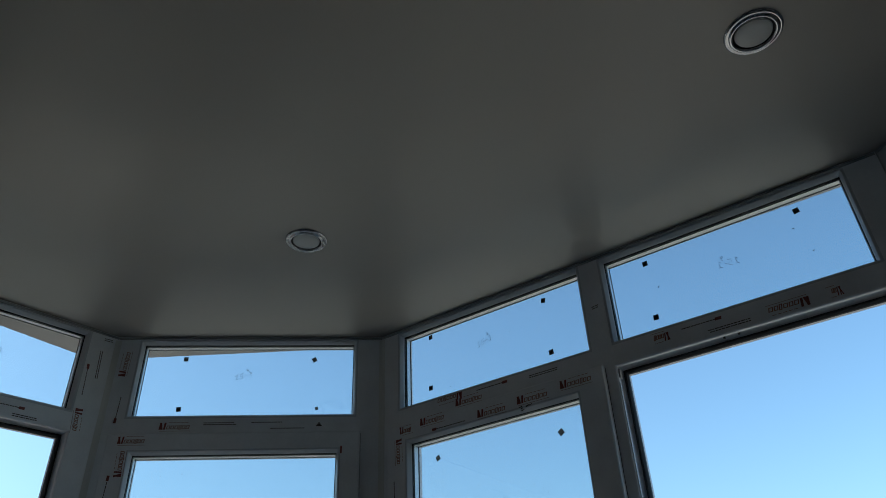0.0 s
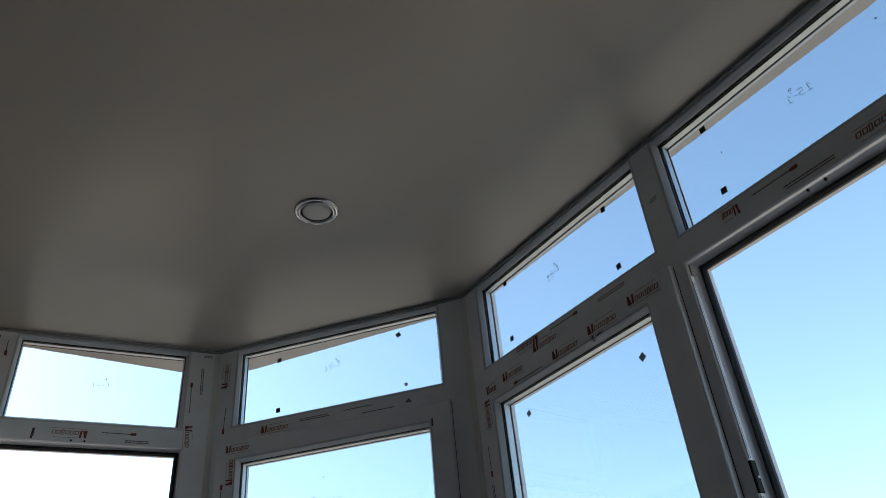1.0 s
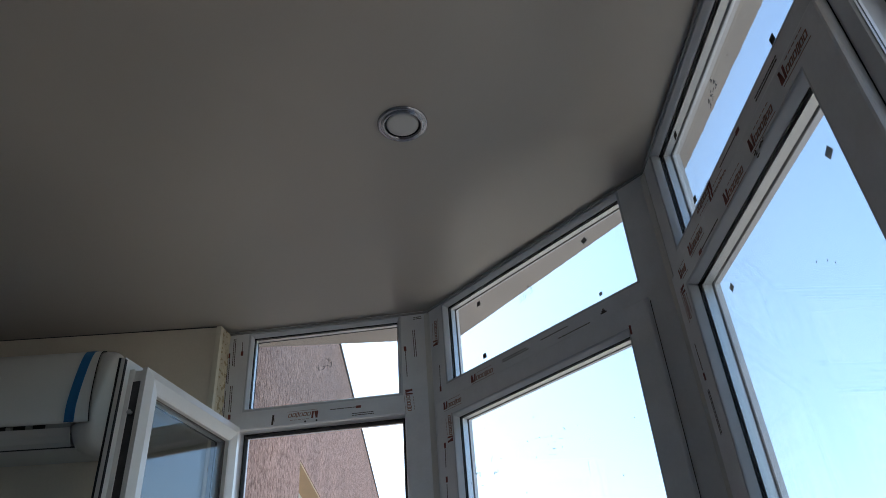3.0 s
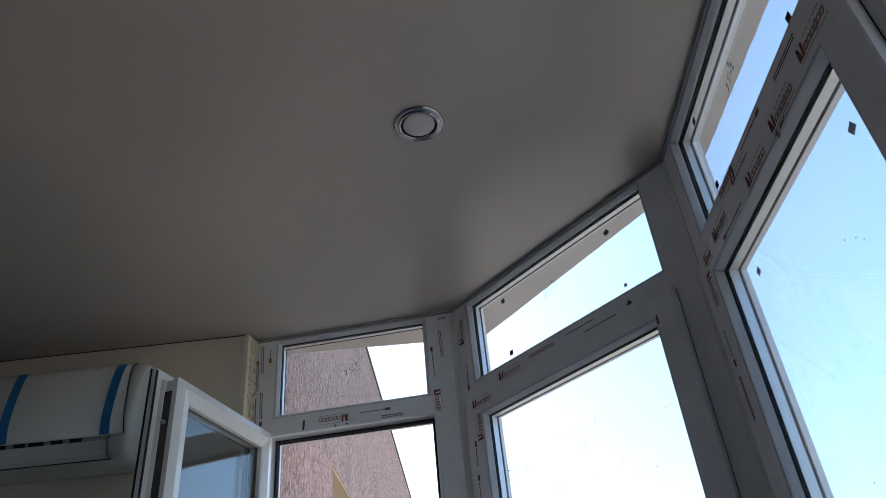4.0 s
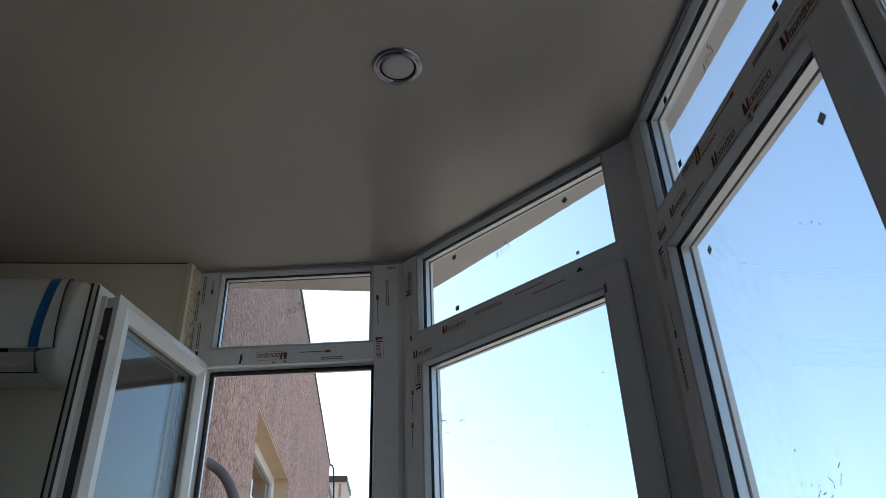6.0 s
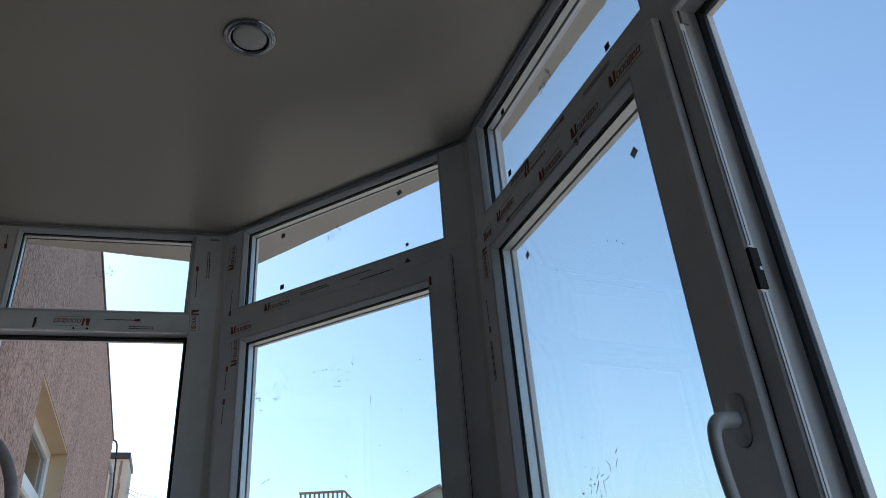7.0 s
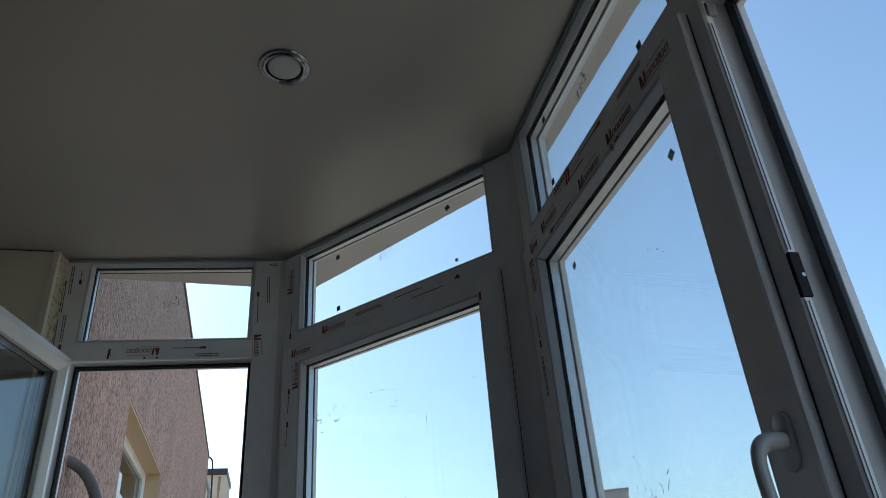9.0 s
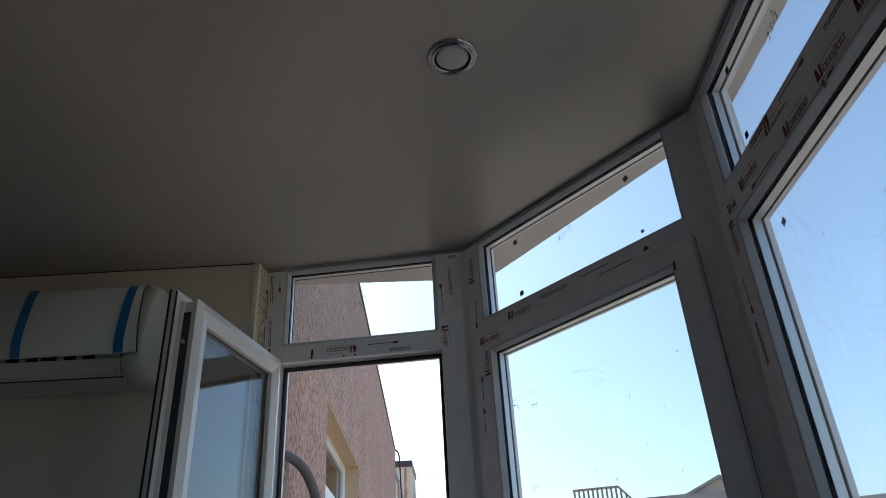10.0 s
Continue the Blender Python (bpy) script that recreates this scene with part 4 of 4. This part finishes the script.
box(bm, R0 + 0.003, R1 - 0.003, 0.003, 0.11, RT - 0.012, RT - 0.001)
box(bm, R1 - 0.012, R1 - 0.001, 0.003, 0.11, RB, RT - 0.012)
box(bm, R0 + 0.001, R0 + 0.012, 0.003, 0.11, RB, RT - 0.012)
part("reveal", bm, M_CREAM, facade, "smooth cream window reveal")
fw = root("facade_window", FAC, "white framed window in a cream recess of the facade", "window")
rect = (R0 + 0.013, R1 - 0.013, RB, RT - 0.013)
bm = bmesh.new()
RAIL = 2.25
for lo, hi in ((rect[2], RAIL), (RAIL, rect[3])):
    ring(bm, (rect[0], rect[1], lo, hi), (rect[0] + 0.05, rect[1] - 0.05, lo + 0.04, hi - 0.04), [("o", 0, 0.090), ("i", 0.01, 0.090), ("i", 0, 0.100), ("i", 0, 0.16), ("o", 0, 0.17)])
part("window_frame", bm, M_PIPEWHITE, fw)
for lo, hi in ((rect[2], RAIL), (RAIL, rect[3])):
    part("pane", boxed(rect[0] + 0.045, rect[1] - 0.045, 0.115, 0.121, lo + 0.035, hi - 0.035), G_DARK, fw, "dark reflecting pane")
solid("room_behind", boxed(R0 - 0.2, R1 + 0.2, 0.9, 1.0, RB - 0.3, RT + 0.2), M_CONC, "dim grey room wall behind the far window", "wall", FAC, "structure")
bm = bmesh.new()
box(bm, -0.05, 7.94, -0.012, 0.32, ROOF, ROOF + 0.022, bevel=0.004)
solid("roof_flashing", bm, M_ROOFMETAL, "dark metal flashing on the top of the facade", "flashing", FAC)
bm = bmesh.new()
tube(bm, smooth_line([(7.84, -0.055, GROUND + 0.2), (7.84, -0.055, 1.0), (7.84, -0.055, 3.2), (7.84, -0.045, 3.42), (7.86, 0.0, 3.56)], 5), 0.026, 12)
solid("downpipe", bm, M_PIPEWHITE, "white rain downpipe at the facade's corner", "downpipe", FAC, smooth=True)

bm = bmesh.new()
tube(bm, smooth_line([(7.90, 0.01, ROOF + 0.02), (7.88, -0.05, ROOF - 0.04), (7.80, -0.07, 3.62), (7.76, -0.08, 3.35), (7.82, -0.09, 3.0), (7.84, -0.09, 1.0)], 6), 0.011, 8)
solid("cable", bm, M_ROOFMETAL, "thin black cable hanging from the facade's top corner", "cable", FAC, smooth=True)

bm = bmesh.new()
pipe = smooth_line([(-2.20, 0.44, 2.085), (-2.27, 0.50, 2.088), (-2.315, 0.548, 2.078), (-2.335, 0.590, 2.045), (-2.35, 0.622, 1.985), (-2.36, 0.639, 1.915), (-2.37, 0.650, 1.80), (-2.375, 0.655, 1.55)], 7)
tube(bm, pipe, 0.0165, 18)
solid("pipe_insulation", bm, M_INSUL, "grey insulated pipe bending down beside the facade", "pipe", smooth=True)

# ------------------------------------------------------------------ outside: ground and the buildings round about
bm = bmesh.new()
n = 48
rings_ = [[bm.verts.new((r * math.cos(2 * math.pi * k / n), r * math.sin(2 * math.pi * k / n), GROUND)) for k in range(n)] for r in (30, 120, 600, 3000)]
bm.faces.new(rings_[0])
for a, b in zip(rings_, rings_[1:]):
    for k in range(n):
        bm.faces.new((a[k], a[(k + 1) % n], b[(k + 1) % n], b[k]))
solid("ground", bm, M_GROUND, "pale dusty ground far below the window", "ground", kind="structure")
bm = boxed(-2.3, 1.2, -8.0, 0.50, GROUND, -0.062)
box(bm, -2.3, 1.2, -8.0, -2.01, -0.062, ROOF)
solid("house_block", bm, M_STUCCO, "lower storeys of the pinkish house", "house", kind="structure")
bm = prism(bmesh.new(), [(-1.95, 0.502), (-1.93, 1.16), (-1.29, 1.70), (0.174, 1.70), (0.80, 1.16), (0.86, 0.502)], GROUND, -0.064)
solid("bay_base", bm, M_STUCCO, "pinkish rendered storeys below the bay", "house", kind="structure")

EYE_AT = (0.022, 1.115, 1.535)


def spot(az, el, dist):
    """A far place by direction and distance from the middle of the walk."""
    a = radians(az)
    return Vector((EYE_AT[0] + dist * math.cos(a), EYE_AT[1] + dist * math.sin(a), EYE_AT[2] + dist * math.tan(radians(el))))


# house with a dark cornice past the facade's corner
c = spot(-176.5, 12.12, 15.0)
h = root("cornice_house", pose(c.x, c.y, 0), "cream house with a dark cornice behind the facade", "house")
part("wall", boxed(-1.4, 0.0, -4.0, -0.02, GROUND, c.z - 0.09), M_FARWALL, h)
part("cornice", boxed(-1.5, 0.05, -4.2, 0.0, c.z - 0.09, c.z + 0.03, bevel=0.012), M_ROOFMETAL, h, "dark overhanging cornice")
bm = bmesh.new()
rr = random.Random(11)
z = c.z - 0.12
while z > c.z - 2.6:
    dz, w = rr.uniform(0.05, 0.16), rr.uniform(0.03, 0.075)
    box(bm, 0.0, 0.006, -0.15 - w / 2 + rr.uniform(-0.012, 0.012), -0.15 + w / 2, z - dz, z)
    z -= dz
part("stain", bm, M_RUST, h, "ragged rusty vertical stain")

# two thin power lines from the cornice house
pl = root("power_line", pose(0, 0, 0), "two thin dark overhead wires behind the house", "wire")
for e0, e1 in ((9.35, 8.5), (9.12, 8.1)):
    bm = bmesh.new()
    p0, p1, p2 = spot(-176.6, e0 + 0.4, 15.2), spot(-178.1, (e0 + e1) / 2 + 0.35, 22), spot(-180.4, e1 + 0.4, 45)
    tube(bm, smooth_line([p0, p1, p2], 6), 0.006, 6)
    part("wire", bm, M_ROOFMETAL, pl)

# long low house with a slatted dormer and a gable
D = 26.0
yaw = 167.0 - 90
base = spot(167.0, 8.2, D)
lh = root("gabled_house", pose(base.x, base.y, 0, 0, 0, yaw), "far house with a grey roof, slatted dormer and cream gable", "house")


def across(az, el):
    """Place on the far house's front plane: along it, and height."""
    a = math.tan(radians(az - 167.0)) * D
    return -a, EYE_AT[2] + math.tan(radians(el)) * D / math.cos(radians(az - 167.0))


rz = base.z
part("wall", boxed(-2.5, 3.1, 0.2, 6.0, GROUND, rz - 0.25), M_FARWALL, lh)
part("roof", section(bmesh.new(), [(-0.2, rz - 0.25), (-0.2, rz + 0.0), (2.8, rz + 0.04), (6.2, rz - 0.25)], -2.6, 3.2), M_TILE, lh, "low grey roof")
x0, zt = across(171.05, 9.5)
x1, _ = across(167.65, 9.0)
x2, _ = across(166.6, 8.1)
zt -= 0.02
dm = part("dormer", section(bmesh.new(), [(0.5, zt - 0.06), (0.5, zt), (0.66, zt), (0.66, zt - 0.06)], x0 - 0.05, x1), M_RUST, lh, "rust-brown slatted dormer")
ns = 13
for i in range(ns):
    x = x0 + (x2 - 0.08 - x0) * i / (ns - 1)
    top = zt - 0.06 if x < x1 else zt - 0.06 - (x - x1) / (x2 - x1) * (zt - 0.1 - rz)
    part("slat", boxed(x - 0.034, x + 0.034, 0.55, 0.60, rz - 0.1, max(top, rz)), M_RUST, dm)
bm = bmesh.new()
tube(bm, [(x1, 0.55, zt - 0.03), (x2, 0.55, rz + 0.03)], 0.035, 8)
part("slat_rail", bm, M_RUST, dm)
part("slat_rail", boxed(x0 - 0.05, x2, 0.5, 0.62, rz - 0.1, rz + 0.06), M_RUST, dm)
g0, gz0 = across(163.4, 7.98)
g1, gz1 = across(160.25, 9.3)
bm = bmesh.new()
gable = [(g0, gz0 - 0.1), (g1, gz1 - 0.1), (g1 + 0.12, gz1 - 0.22), (g1 + 0.16, rz - 1.0), (g0, rz - 1.0)]
fa = [bm.verts.new((x, 0.1, z)) for x, z in gable]
ba = [bm.verts.new((x, 4.0, z)) for x, z in gable]
bm.faces.new(fa)
bm.faces.new(ba[::-1])
for i in range(5):
    j = (i + 1) % 5
    bm.faces.new((fa[i], ba[i], ba[j], fa[j]))
part("gable", bm, M_FARWALL, lh, "cream gable wall")
for s0, s1 in (((g0 - 0.2, gz0 - 0.08), (g1, gz1)), ((g1, gz1), (g1 + 0.2, gz1 - 0.2))):
    bm = bmesh.new()
    vs = []
    for y in (-0.1, 4.1):
        for (x, z) in (s0, s1):
            for dz in (-0.10, 0.0):
                vs.append(bm.verts.new((x, y, z + dz)))
    for q in ((0, 1, 3, 2), (4, 6, 7, 5), (0, 4, 5, 1), (2, 3, 7, 6), (0, 2, 6, 4), (1, 5, 7, 3)):
        bm.faces.new([vs[i] for i in q])
    part("gable_roof", bm, M_TILE, lh, "grey roof slope")

# chimney house and a concrete tower seen past the casement
c0, c1 = spot(146.1, 6.6, 30), spot(144.25, 6.6, 30)
ch = root("chimney_house", pose(c1.x, c1.y, 0, 0, 0, 146.3 - 90), "far roof with a small capped chimney", "house")
wch = (c0 - c1).length
part("chimney", boxed(-wch * 0.82, -wch * 0.18, 0.1, 0.8, -2.0, c1.z - 0.05), M_CONC, ch, "rendered chimney stack")
bm = bmesh.new()
hat = [bm.verts.new(p) for p in ((-wch, 0, c1.z - 0.05), (0, 0, c1.z - 0.05), (0, 0.95, c1.z - 0.05), (-wch, 0.95, c1.z - 0.05), (-wch / 2, 0.47, c1.z + 0.27))]
bm.faces.new(hat[:4])
for i in range(4):
    bm.faces.new((hat[i], hat[(i + 1) % 4], hat[4]))
part("chimney_cap", bm, M_TILE, ch, "small pyramid cap")
part("roof", section(bmesh.new(), [(-1.0, c1.z - 1.3), (3.0, c1.z - 0.7), (7.0, c1.z - 1.3)], -5, 5), M_TILE, ch, "low grey roof")
part("wall", boxed(-4.8, 4.8, -0.8, 6.8, GROUND, c1.z - 1.3), M_FARWALL, ch)
t0, t1 = spot(156.6, 8.93, 24), spot(152.85, 8.93, 24)
tw = root("concrete_tower", pose(t1.x, t1.y, 0, 0, 0, 155.3 - 90), "pinkish grey concrete stair tower on a roof", "tower")
ww = (t0 - t1).length
part("wall", boxed(-ww, 0, 0, 1.4, GROUND, t1.z - 0.06), M_CONC, tw)
part("wing", boxed(0.0, 1.2, 0.2, 1.4, GROUND, t1.z - 0.88), M_CONC, tw, "lower wing of the tower")
part("cap", boxed(-ww - 0.04, 0.04, -0.04, 1.44, t1.z - 0.06, t1.z, bevel=0.01), M_TILE, tw, "flat grey cap")
